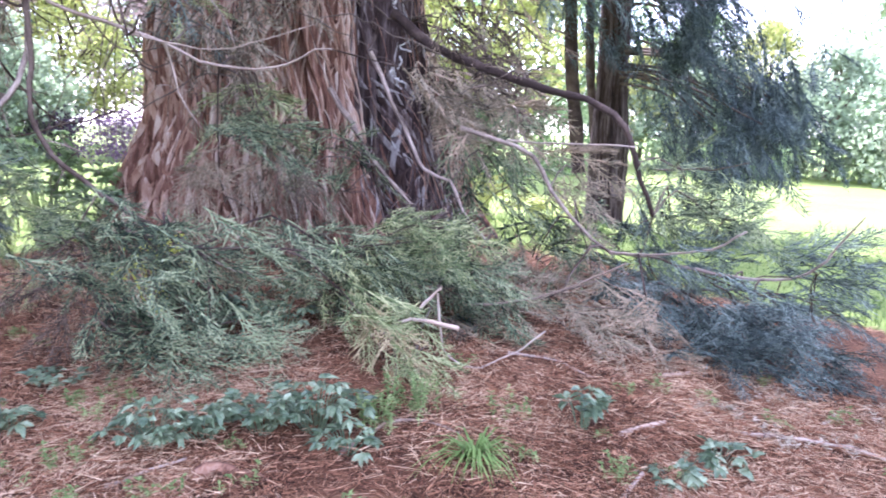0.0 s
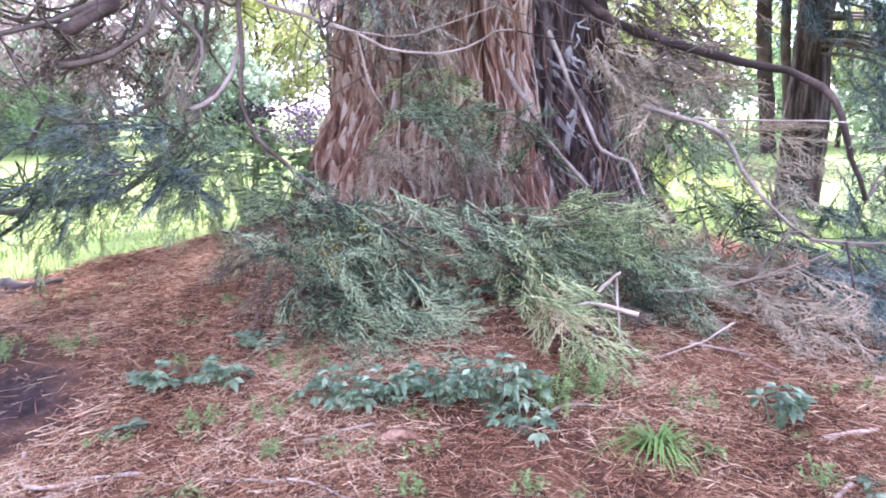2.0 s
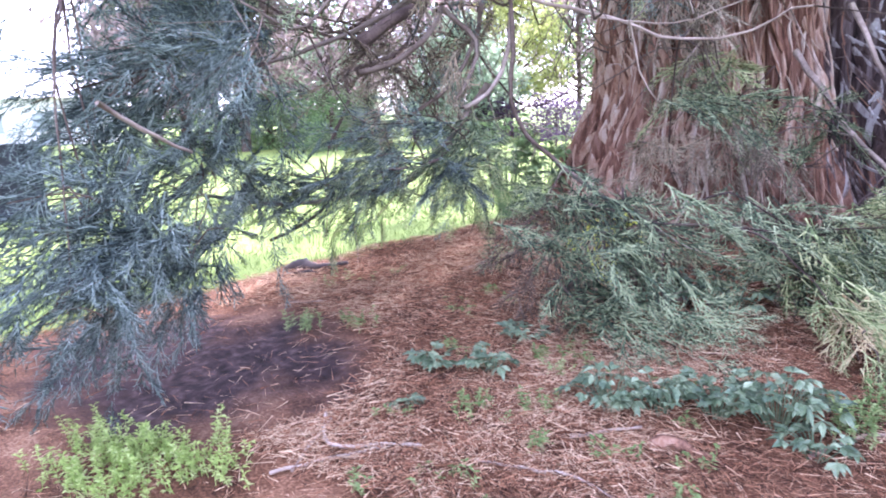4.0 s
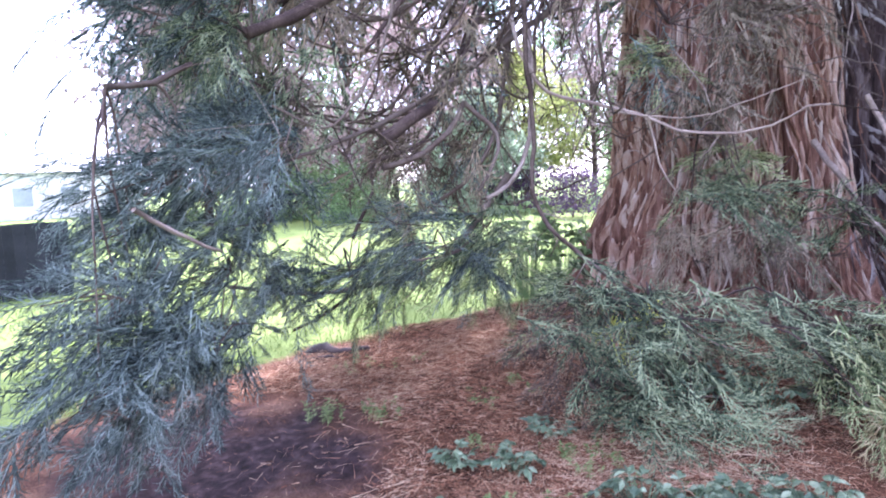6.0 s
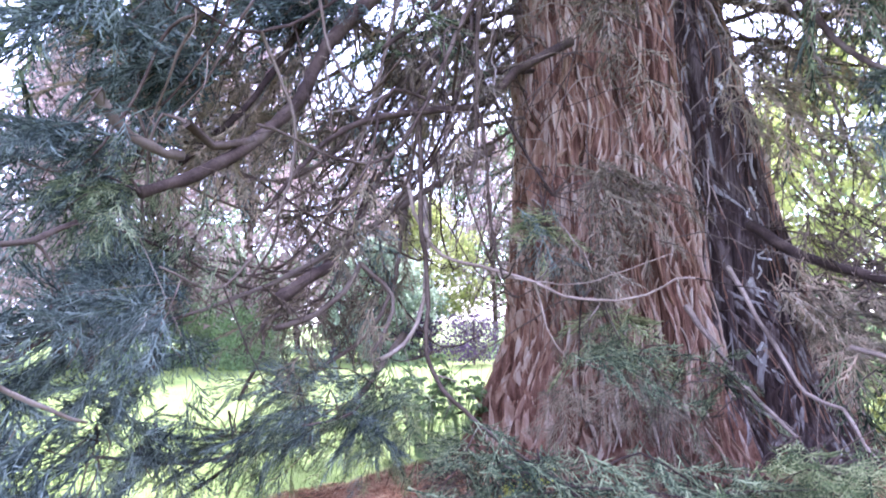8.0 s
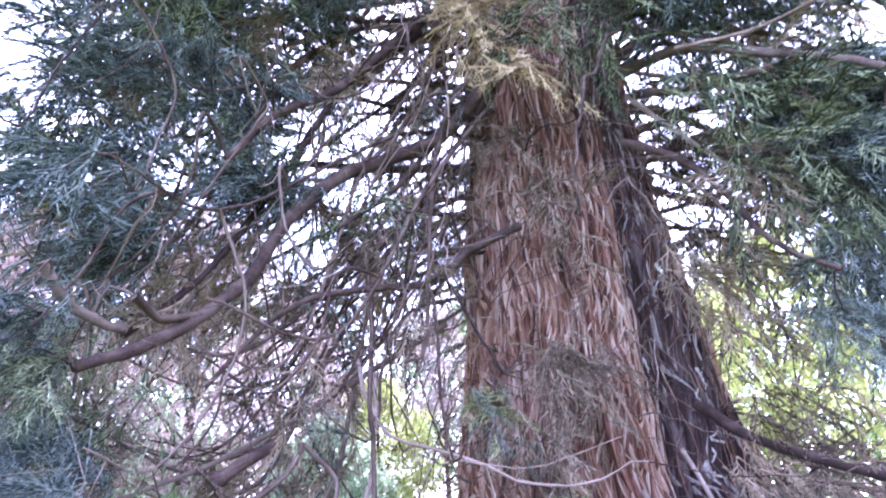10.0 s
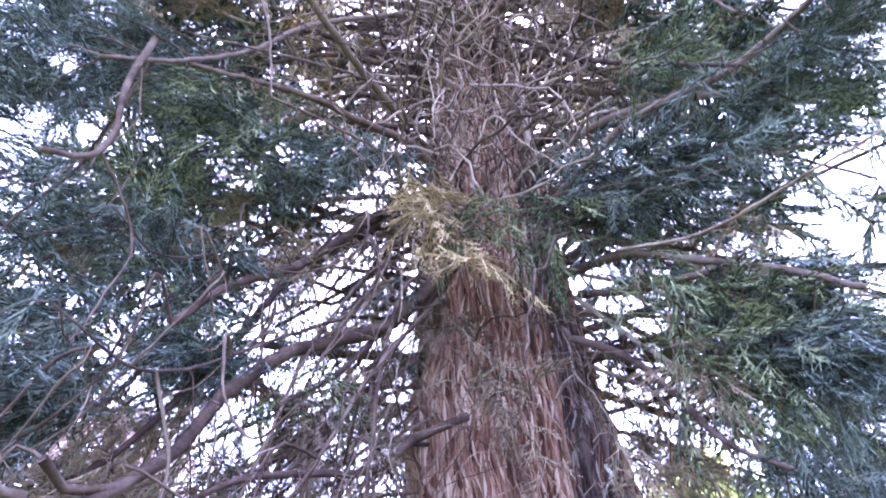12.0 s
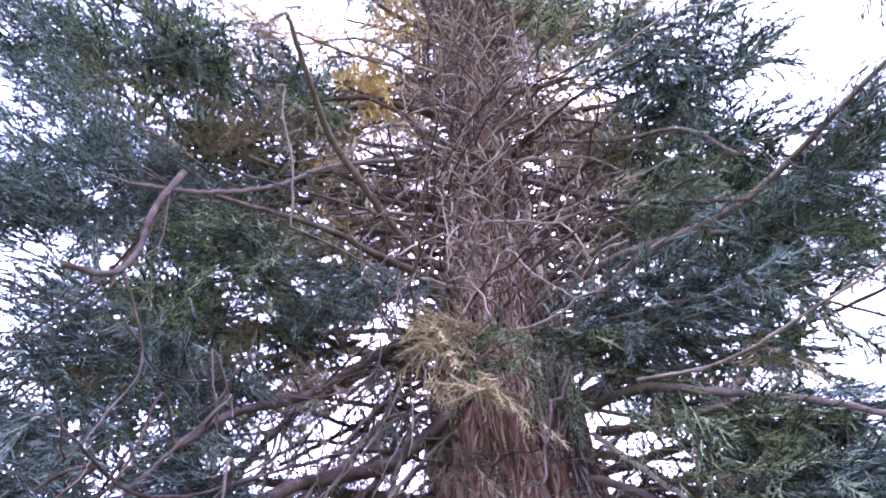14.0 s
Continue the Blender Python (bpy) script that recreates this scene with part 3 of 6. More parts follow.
branch(0.024, 0.008, [(-2.88, 4.54, 2.93), (-2.65, 4.32, 2.55), (-2.45, 4.32, 2.28), (-2.07, 4.38, 2.15), (-1.77, 4.39, 2.05), (-1.55, 4.36, 1.95), (-1.29, 4.32, 1.90), (-0.99, 4.29, 1.93), (-0.80, 4.21, 2.01), (-0.68, 4.13, 2.01)], STICK)
branch(0.009, 0.004, [(-1.96, 4.21, 2.09), (-1.48, 4.38, 2.02), (-1.14, 4.41, 2.10), (-0.84, 4.41, 2.19)], STICK)
branch(0.012, 0.005, [(-1.67, 4.11, 2.03), (-1.60, 4.13, 1.74), (-1.49, 4.17, 1.53)], STICK)
branch(0.027, 0.012, [(-3.10, 4.99, 4.21), (-2.78, 4.59, 3.31), (-2.59, 4.25, 2.59), (-2.46, 4.10, 2.01), (-2.39, 3.93, 1.58), (-2.21, 3.82, 1.36), (-2.01, 3.72, 1.23), (-1.63, 3.68, 1.00), (-1.34, 3.58, 0.89)], TWIG)
branch(0.085, 0.036, [(-1.92, 5.96, 6.33), (-2.50, 5.47, 5.33), (-2.94, 4.97, 4.90), (-3.11, 4.56, 4.59), (-3.31, 4.10, 4.00), (-3.33, 3.75, 3.46), (-3.37, 3.36, 3.07), (-3.44, 2.92, 2.76), (-3.44, 2.50, 2.57)])
branch(0.045, 0.014, [(-1.76, 5.59, 4.24), (-2.15, 5.25, 3.94), (-2.39, 4.93, 3.59), (-2.71, 4.55, 3.48), (-2.97, 4.16, 3.35), (-3.13, 3.80, 3.11), (-3.32, 3.38, 2.57)])
branch(0.018, 0.012, [(-2.52, 4.98, 4.09), (-2.33, 5.03, 3.71), (-2.15, 5.07, 3.35), (-1.86, 5.14, 2.79)])
branch(0.035, 0.03, [(-3.61, 2.32, 3.15), (-3.60, 2.45, 3.00), (-3.54, 2.64, 2.88), (-3.47, 2.83, 2.86)])
branch(0.07, 0.03, [(-2.19, 6.08, 7.57), (-2.72, 5.53, 6.90), (-3.06, 4.99, 6.08), (-3.17, 4.55, 5.53), (-3.41, 3.98, 4.99), (-3.46, 3.52, 4.36)])
branch(0.032, 0.012, [(-2.43, 5.32, 3.32), (-2.82, 5.03, 3.00), (-3.01, 4.69, 2.75), (-3.28, 4.19, 2.40), (-3.39, 3.76, 2.17), (-3.50, 3.28, 1.98), (-3.58, 2.80, 1.83)])
branch(0.026, 0.012, [(-3.09, 4.99, 3.18), (-2.97, 4.60, 2.51), (-2.94, 4.39, 2.05), (-3.00, 4.11, 1.71), (-3.16, 3.75, 1.48), (-3.31, 3.36, 1.35)])
branch(0.022, 0.012, [(-3.27, 4.77, 3.08), (-3.31, 4.38, 2.46), (-3.39, 4.08, 1.99), (-3.56, 3.68, 1.84), (-3.44, 3.51, 1.62), (-3.42, 3.26, 1.32)])
branch(0.03, 0.01, [(-2.75, 4.25, 1.71), (-2.94, 3.98, 1.32), (-3.14, 3.69, 1.03), (-3.36, 3.34, 0.98), (-3.58, 2.94, 0.97), (-3.78, 2.49, 1.08)])
branch(0.02, 0.01, [(-3.49, 3.44, 1.12), (-3.51, 3.21, 0.88), (-3.62, 2.86, 0.74)])
branch(0.024, 0.014, [(-0.15, 4.71, 5.11), (0.29, 4.62, 5.02), (0.67, 4.49, 5.00), (1.06, 4.33, 5.07), (1.37, 4.16, 5.10), (1.73, 3.92, 5.09)], MIDTWIG)
branch(0.02, 0.01, [(-1.50, 5.36, 7.16), (-1.29, 5.20, 7.70), (-1.11, 5.17, 7.65), (-0.94, 5.13, 7.20), (-0.51, 5.10, 6.59)], STICK)
branch(0.018, 0.012, [(-1.78, 5.29, 6.95), (-1.59, 5.34, 7.36), (-1.25, 5.41, 7.52)], STICK)
branch(0.085, 0.055, [(-0.92, 6.17, 8.09), (-0.97, 6.22, 9.29), (-0.94, 6.22, 10.47)], MIDTWIG)
branch(0.02, 0.012, [(-3.53, 3.19, 9.66), (-3.42, 3.26, 8.88), (-3.19, 3.43, 7.96), (-3.03, 3.52, 6.83)])
branch(0.034, 0.02, [(-3.72, 2.65, 6.87), (-3.65, 2.53, 6.09), (-3.52, 2.50, 5.38), (-3.48, 2.34, 4.99), (-3.51, 2.06, 4.79)], DARKTWIG)
branch(0.05, 0.02, [(-1.96, 6.07, 11.63), (-2.76, 5.34, 10.82), (-3.44, 4.47, 9.62), (-3.64, 3.78, 8.22), (-3.81, 3.03, 7.11), (-3.80, 2.35, 6.27)], DARKTWIG)
branch(0.05, 0.02, [(-1.08, 6.25, 10.82), (0.00, 5.77, 9.09), (0.84, 5.12, 7.76), (1.25, 4.46, 6.71)])
branch(0.04, 0.018, [(-0.72, 6.29, 11.89), (0.54, 5.85, 10.53), (1.29, 5.28, 9.48), (1.54, 4.78, 7.91)])
branch(0.06, 0.02, [(-0.81, 5.97, 5.85), (-0.08, 5.60, 5.70), (0.45, 5.16, 5.18), (0.93, 4.67, 4.63), (1.25, 4.16, 4.04)])
branch(0.04, 0.015, [(-0.75, 5.90, 5.04), (-0.27, 5.63, 4.61), (0.02, 5.33, 4.09), (0.27, 5.02, 3.51), (0.59, 4.68, 3.14)])
branch(0.05, 0.03, [(-0.59, 6.02, 5.61), (-0.09, 5.48, 5.19), (0.49, 4.89, 4.84)])
branch(0.03, 0.03, [(-3.36, 2.75, 3.03), (-3.40, 3.00, 2.96), (-3.36, 3.32, 3.05)])
branch(0.02, 0.014, [(-3.41, 1.63, 2.19), (-3.43, 1.89, 2.24), (-3.45, 2.13, 2.36)])
branch(0.016, 0.01, [(-2.85, 1.40, 1.62), (-2.95, 1.63, 1.51), (-3.00, 1.91, 1.39)], MIDTWIG)
branch(0.011, 0.006, [(0.18, 3.90, 0.52), (0.54, 3.80, 0.59), (0.80, 3.68, 0.73), (1.00, 3.56, 0.86)], STICK)
branch(0.009, 0.013, [(-0.32, 3.55, 0.48), (-0.16, 3.54, 0.525), (-0.04, 3.53, 0.52), (0.10, 3.51, 0.49)], PALEWOOD)
branch(0.010, 0.007, [(-0.12, 3.61, 0.56), (-0.06, 3.59, 0.64), (0.00, 3.56, 0.70)], PALEWOOD)
branch(0.009, 0.006, [(-0.02, 3.61, 0.66), (-0.00, 3.59, 0.42), (0.06, 3.57, 0.30), (0.23, 3.54, 0.26), (0.43, 3.50, 0.38), (0.56, 3.46, 0.50)], STICK)
branch(0.016, 0.008, [(1.21, 4.75, 0.70), (1.44, 4.44, 0.75), (1.68, 4.11, 0.86), (1.75, 3.82, 1.01)], STICK)
branch(0.018, 0.006, [(1.55, 4.33, 0.70), (1.84, 4.11, 0.68), (2.07, 3.89, 0.72), (2.16, 3.72, 0.87), (2.25, 3.55, 1.14)], MIDTWIG)
branch(0.010, 0.006, [(-1.77, 3.29, 0.58), (-1.58, 3.27, 0.46), (-1.37, 3.25, 0.42)], TWIG)
branch(0.04, 0.04, [(-3.07, 3.21, 1.96), (-3.01, 3.40, 2.07), (-2.92, 3.61, 2.19)])
branch(0.022, 0.02, [(-3.01, 3.13, 1.78), (-2.92, 3.43, 1.86), (-2.88, 3.68, 2.01), (-2.89, 3.89, 2.22)])
branch(0.02, 0.012, [(-2.89, 3.89, 2.22), (-2.65, 3.93, 1.98), (-2.62, 3.83, 1.79), (-2.67, 3.67, 1.58)])
branch(0.03, 0.02, [(-2.83, 4.76, 2.83), (-2.59, 4.32, 2.26), (-2.56, 4.18, 1.88), (-2.61, 4.00, 1.64), (-2.67, 3.79, 1.55)], MIDTWIG)
branch(0.012, 0.008, [(-2.74, 3.74, 1.31), (-2.77, 3.60, 1.22), (-2.87, 3.39, 1.18), (-2.89, 3.24, 1.19)])


# long limbs that sweep down from the stem on either side
for r, pts in [
    (0.045, [(-2.88, 5.86, 7.04), (-3.45, 5.10, 5.91), (-3.67, 4.46, 4.67), (-3.80, 3.82, 3.61), (-3.95, 3.22, 2.95)]),
    (0.032, [(-2.69, 5.95, 6.26), (-3.26, 5.33, 5.15), (-3.65, 4.72, 4.56), (-3.85, 4.31, 4.00), (-4.00, 3.75, 3.29)]),
    (0.038, [(-3.36, 5.85, 7.46), (-3.90, 5.04, 6.47), (-3.96, 4.48, 5.58), (-4.03, 3.87, 4.15), (-4.06, 3.40, 3.59)]),
    (0.034, [(-2.38, 5.96, 5.14), (-2.84, 5.55, 4.53), (-3.35, 5.04, 3.87), (-3.65, 4.59, 3.30), (-3.75, 4.26, 2.98)]),
    (0.028, [(-2.64, 5.96, 4.67), (-3.06, 5.56, 3.88), (-3.12, 5.30, 3.31), (-3.30, 4.96, 2.81)]),
    (0.040, [(-3.73, 5.87, 8.01), (-4.27, 5.00, 7.17), (-4.60, 4.00, 6.22), (-4.47, 3.04, 4.84)]),
    (0.040, [(-2.36, 5.97, 5.95), (-2.59, 5.55, 5.32), (-2.81, 5.01, 4.58), (-3.01, 4.43, 4.03)]),
    (0.022, [(-3.87, 5.42, 5.49), (-4.24, 4.50, 4.36), (-4.40, 3.77, 3.84), (-4.38, 3.17, 3.49)]),
    (0.034, [(-0.67, 6.02, 5.60), (-0.11, 5.84, 4.81), (0.37, 5.61, 4.12), (0.66, 5.37, 3.13), (0.69, 5.26, 2.71)]),
    (0.032, [(-0.56, 6.03, 5.87), (0.26, 5.82, 5.28), (0.85, 5.54, 4.52), (1.22, 5.14, 3.54)]),
    (0.026, [(-0.64, 6.13, 4.83), (-0.11, 6.04, 4.42), (0.14, 5.93, 3.78), (0.27, 5.82, 3.10)]),
    (0.034, [(-0.67, 6.12, 6.53), (0.23, 5.82, 5.86), (0.95, 5.41, 5.01), (1.58, 4.92, 4.38)]),
    (0.050, [(-2.20, 7.96, 14.23), (-3.57, 7.28, 14.57), (-4.48, 6.18, 12.64), (-4.85, 5.25, 10.88), (-5.23, 3.97, 8.94)]),
    (0.050, [(-1.39, 8.62, 17.02), (0.39, 8.56, 18.06), (1.57, 7.96, 14.95), (2.47, 7.05, 11.27), (3.09, 6.08, 9.08)]),
    (0.055, [(-2.66, 8.88, 18.86), (-3.86, 8.24, 20.20), (-5.33, 7.18, 20.96), (-6.25, 6.68, 23.79)]),
    (0.040, [(-1.50, 8.30, 14.41), (-0.26, 7.99, 12.70), (0.38, 7.46, 10.46), (1.16, 6.83, 9.08)]),
]:
    branch(r * 1.1, r * 0.5, pts, MIDTWIG if r < 0.035 else TWIG if r < 0.04 else DARKTWIG)


def arched_limbs():
    """Bare limbs that sweep down and outwards beside the trunk, turning up at their ends."""
    for k in range(24):
        start = np.array([rng.uniform(-3.1, -2.0), rng.uniform(5.2, 6.9), rng.uniform(3.4, 6.4)])
        az, hd = radians(rng.uniform(27, 57)), rng.uniform(3.9, 6.6)
        end = np.array([-math.sin(az) * hd, math.cos(az) * hd, rng.uniform(2.1, 3.8)])
        ln = np.linalg.norm(end - start)
        pts = [on_trunk(math.atan2(start[1] - AXIS[1], start[0] - AXIS[0]), start[2] + 0.25, -0.05), start,
               start + 0.35 * (end - start) + np.array([0, 0, -0.10 * ln]) + rng.normal(0, 0.08, 3),
               start + 0.7 * (end - start) + np.array([0, 0, -0.20 * ln]) + rng.normal(0, 0.10, 3), end]
        r = rng.uniform(0.014, 0.032)
        branch(r, r * 0.35, pts, DARKTWIG if rng.uniform() < 0.6 else TWIG)


rng = np.random.default_rng(11)
arched_limbs()


def upper_limb(z, th, length, rise, thick):
    """A limb that leaves the trunk, sags and turns up at its end; returns its points."""
    d = np.array([math.cos(th), math.sin(th), 0])
    side = np.array([-d[1], d[0], 0]) * rng.normal(0, 0.25)
    p0 = on_trunk(th, z, -0.1)
    pts = [p0]
    for q in (0.25, 0.5, 0.75, 1.0):
        pts.append(p0 + (d + side * q) * length * q + np.array([0, 0, length * (rise * q - 0.75 * q * q + 0.35 * q ** 3)]) + rng.normal(0, 0.13, 3))
    branch(thick, thick * 0.3, pts, DARKTWIG if rng.uniform() < 0.65 else TWIG)
    return pts


def shed(p):
    """The low limbs beside the trunk, towards the wide lawn, have lost most of their green."""
    return 0.42 < -p[0] / max(p[1], 0.1) < 1.25 and p[1] > 2.9 and 1.75 < p[2] < 4.3 and p[0] < -1.95


def foliage(owner, centre, w, d, h, n, mat, lean, size=1.0, kinds=SPRAYS, name="foliage", turn=None):
    """A loose mass of drooping plumes in an uneven oval round centre; lean: the way they grow.
    Each plume is a bowed stem with sprays in turn on either side of it, about in one plane."""
    c = np.asarray(centre, float)
    m = max(2, round(n / 5))
    q = rng.normal(0, 1, (m, 3))
    q *= (rng.uniform(0.1, 1.0, m) ** 0.5 / np.linalg.norm(q, axis=1))[:, None]
    a = math.atan2(c[1] - 0.0, c[0]) if turn is None else turn
    tan, rad = np.array([math.sin(a), -math.cos(a), 0]), np.array([math.cos(a), math.sin(a), 0])
    p = c + q[:, :1] * w * tan + q[:, 1:2] * d * rad + q[:, 2:] * h * np.array([0, 0, 1.0])
    lean3 = tan * lean[0] + np.array([0, 0, lean[1] * 0.8]) - rad * 0.2
    pile = Pile()
    for end in p:
        if mat not in "hkb" and shed(end) and rng.uniform() < 0.8:
            continue
        way = lean3 + 0.75 * (end - c) / max(w, h) + rng.normal(0, 0.30, 3)
        way /= np.linalg.norm(way) + 1e-9
        ln = size * 0.52 * rng.uniform(0.7, 1.35)
        normal = np.array([0, 0, 1.0]) - 0.3 * rad + rng.normal(0, 0.35, 3)
        k = int(rng.integers(4, 7))
        sag = rng.uniform(0.1, 0.45)
        t = np.linspace(0.0, 1.0, k)
        stem = end + way * ln * (t[:, None] - 0.65) - np.array([0, 0, 1.0]) * sag * ln * t[:, None] ** 2
        pile.add(*cone_shoots(stem[:-1], stem[1:] + (stem[1:] - stem[:-1]) * 0.15, np.linspace(0.0062, 0.004, k - 1) * size))
        for i in range(k):
            g = way - np.array([0, 0, 2.0 * sag * t[i]])
            g /= np.linalg.norm(g)
            side = np.cross(normal, g)
            side /= np.linalg.norm(side) + 1e-9
            hand = (1 if i % 2 else -1) * (0.0 if i == k - 1 else rng.uniform(0.35, 0.85))
            x = g + side * hand + rng.normal(0, 0.12, 3)
            x /= np.linalg.norm(x)
            y = np.cross(normal + rng.normal(0, 0.18, 3), x)
            y /= np.linalg.norm(y) + 1e-9
            v, f = kinds[rng.integers(len(kinds))]
            pile.add((v * size * rng.uniform(0.6, 1.1) * (1.05 - 0.3 * t[i])) @ np.stack([x, y, np.cross(x, y)]) + stem[i], f)
    if pile.n:
        v, f = pile.get()
        tree_part(name, v, f, FOLIAGE[mat], owner, smooth=False)
    return p


def clump(x, y, z, w, h, n, mat, lean_x, lean_z):
    """A bough: a stem from the nearest limb, side twigs, and its foliage."""
    c = np.array([x, y, z])
    best = min(LIMB_POINTS, key=lambda e: np.linalg.norm(e[0] - c) + 0.6 * max(0, c[2] - e[0][2]))
    th = math.atan2(y - AXIS[1], x - AXIS[0])
    foot = best[0]
    if np.linalg.norm(foot - c) > 2.2:
        foot = on_trunk(th, max(z + 0.4, 1.5), -0.05)
    a = math.atan2(y, x)
    tan = np.array([math.sin(a), -math.cos(a), 0])
    grow = tan * lean_x + np.array([0, 0, lean_z])
    grow /= np.linalg.norm(grow) + 0.3
    end = c + grow * max(w, h) * 0.8
    mid = foot * 0.45 + c * 0.55 + np.array([0, 0, 0.10 + 0.1 * np.linalg.norm(c - foot)]) + rng.normal(0, 0.05, 3)
    stem = tube([foot, mid, c, end], 0.006 + 0.004 * w, 0.003, 5, 0.1, 0.08, 0.004)
    owner = tree_part("bough", *stem, DARKTWIG if z < 3.2 else TWIG)
    side = []
    for k in range(max(3, n // 9)):
        p = c + (rng.uniform(-0.8, 0.8) * w) * tan * 0.7 + rng.normal(0, 0.12, 3)
        s = c + (end - c) * rng.uniform(-0.5, 0.7)
        side.append(tube([s, (s + p) / 2 + rng.normal(0, 0.03, 3), p + grow * 0.1], 0.006, 0.003, 4, 0.15, 0.05))
    for v, f in side:
        tree_part("twig", v, f, TWIG, owner)
    near = x * x + y * y < 27 and z < 3.2
    foliage(owner, c, w * 1.05, min(0.45, 0.6 * w + 0.1), h * 1.1, int(n * (1.45 if near else 2.0 if 6.0 < z < 9 else 1.6 if z > 3 else 1.4)), mat, (lean_x, lean_z), 0.82 if near else 1.1 if z < 9 else 1.55, SPRAYS if near else MIDSPRAYS if z < 9 else FARSPRAYS)


rng = np.random.default_rng(18)
# near bough
clump(-1.43, 3.50, 0.93, 0.62, 0.20, 62, "g", 0.6, -0.25)
clump(-1.22, 3.45, 0.46, 0.40, 0.16, 40, "g", 0.8, -0.1)
clump(-1.98, 3.55, 0.95, 0.32, 0.14, 22, "g", -0.3, -0.3)
clump(-1.95, 3.60, 0.62, 0.34, 0.28, 20, "k", -0.2, -0.6)
clump(-1.25, 3.75, 0.55, 0.55, 0.22, 26, "k", 0.3, -0.5)
clump(-0.55, 4.05, 0.62, 0.50, 0.18, 20, "k", 0.4, -0.4)
clump(-0.68, 3.92, 0.84, 0.57, 0.18, 52, "g", 0.7, 0)
clump(-0.09, 4.11, 0.96, 0.28, 0.18, 26, "l", 0.9, 0.4)
clump(0.25, 4.10, 0.63, 0.28, 0.16, 22, "g", 0.8, -0.2)
clump(-0.37, 3.58, 0.62, 0.24, 0.09, 20, "l", 0.1, -0.2)
clump(-0.33, 3.54, 0.44, 0.14, 0.08, 9, "y", 0.2, -0.4)
clump(-0.13, 3.49, 0.34, 0.10, 0.07, 6, "l", 0.3, -0.7)
# right bough
clump(0.76, 4.13, 0.47, 0.73, 0.20, 40, "b", 0.7, -0.1)
clump(1.97, 4.16, 0.57, 0.68, 0.44, 85, "d", 0.9, 0)
clump(1.93, 3.85, 0.29, 0.45, 0.19, 55, "d", 0.9, -0.1)
clump(1.57, 4.43, 1.33, 0.28, 0.10, 12, "g", 0.9, 0.1)
clump(1.73, 4.38, 1.04, 0.32, 0.18, 24, "g", 0.8, -0.1)
clump(1.30, 4.00, 0.23, 0.30, 0.15, 20, "b", 0.7, -0.3)
clump(2.22, 3.92, 0.49, 0.27, 0.23, 25, "d", 0.9, 0.2)
# trunk sprays
clump(-1.34, 4.84, 1.59, 0.38, 0.15, 11, "g", 0.5, -0.1)
clump(-1.40, 4.93, 1.91, 0.35, 0.17, 8, "h", 0.3, -0.4)
clump(-0.73, 4.97, 1.09, 0.26, 0.17, 7, "g", 0.6, 0)
clump(-1.10, 4.90, 1.26, 0.38, 0.25, 9, "h", 0.3, -0.7)
clump(-1.80, 4.80, 2.52, 0.22, 0.15, 6, "d", 0.3, -0.2)
clump(-1.20, 4.65, 1.53, 0.41, 0.14, 13, "g", 0.7, 0)
clump(-1.00, 5.30, 2.64, 0.56, 0.37, 14, "h", 0.3, -0.6)
clump(-0.69, 4.63, 1.41, 0.28, 0.20, 8, "g", 0.6, 0)
clump(-1.07, 4.68, 1.11, 0.37, 0.24, 9, "h", 0.3, -0.7)
clump(-1.53, 4.99, 2.22, 0.27, 0.27, 7, "h", 0.2, -0.8)
# gap sprays
clump(0.33, 5.00, 1.88, 0.51, 0.21, 20, "b", 0.7, -0.2)
clump(0.50, 5.18, 1.13, 0.48, 0.35, 27, "g", 0.4, -0.5)
clump(0.58, 5.07, 1.65, 0.34, 0.22, 12, "g", 0.5, -0.5)
clump(1.03, 4.89, 1.15, 0.34, 0.38, 19, "b", 0.4, -0.6)
# left bough
clump(-3.00, 3.42, 1.23, 0.50, 0.35, 52, "d", -0.6, -0.4)
clump(-2.69, 3.78, 1.34, 0.35, 0.24, 24, "g", -0.4, -0.5)
clump(-3.25, 3.42, 1.43, 0.32, 0.18, 28, "g", -0.6, 0)
clump(-3.43, 3.25, 1.08, 0.60, 0.16, 33, "g", -0.6, -0.1)
clump(-3.26, 3.92, 1.09, 0.61, 0.30, 37, "l", -0.3, -0.7)
clump(-2.74, 4.27, 0.96, 0.26, 0.24, 18, "l", 0, -0.8)
# far left bough
clump(-3.45, 1.96, 1.75, 0.64, 0.34, 94, "d", -0.7, -0.4)
clump(-3.15, 1.47, 1.16, 0.41, 0.27, 60, "d", -0.8, -0.3)
clump(-3.03, 1.27, 0.85, 0.31, 0.28, 60, "d", -0.6, -0.5)
clump(-3.20, 1.98, 0.86, 0.16, 0.15, 24, "d", -0.3, -0.5)
clump(-4.92, 2.82, 2.84, 0.64, 0.44, 44, "d", -0.5, -0.6)
clump(-3.93, 2.67, 2.17, 0.40, 0.24, 25, "g", -0.4, -0.6)
clump(-3.45, 2.64, 1.66, 0.33, 0.26, 25, "d", -0.4, -0.6)
clump(-3.36, 1.65, 1.20, 0.29, 0.25, 29, "d", -0.6, -0.4)
# mid left
clump(-4.30, 2.74, 4.33, 0.73, 0.44, 55, "d", -0.6, -0.4)
clump(-3.47, 3.94, 4.36, 0.60, 0.30, 50, "d", -0.3, -0.3)
clump(-4.12, 3.60, 5.18, 0.83, 0.39, 45, "d", -0.5, -0.3)
clump(-3.50, 2.13, 2.90, 0.22, 0.16, 22, "d", -0.6, -0.2)
clump(-3.62, 2.31, 2.57, 0.30, 0.19, 22, "g", -0.5, -0.5)
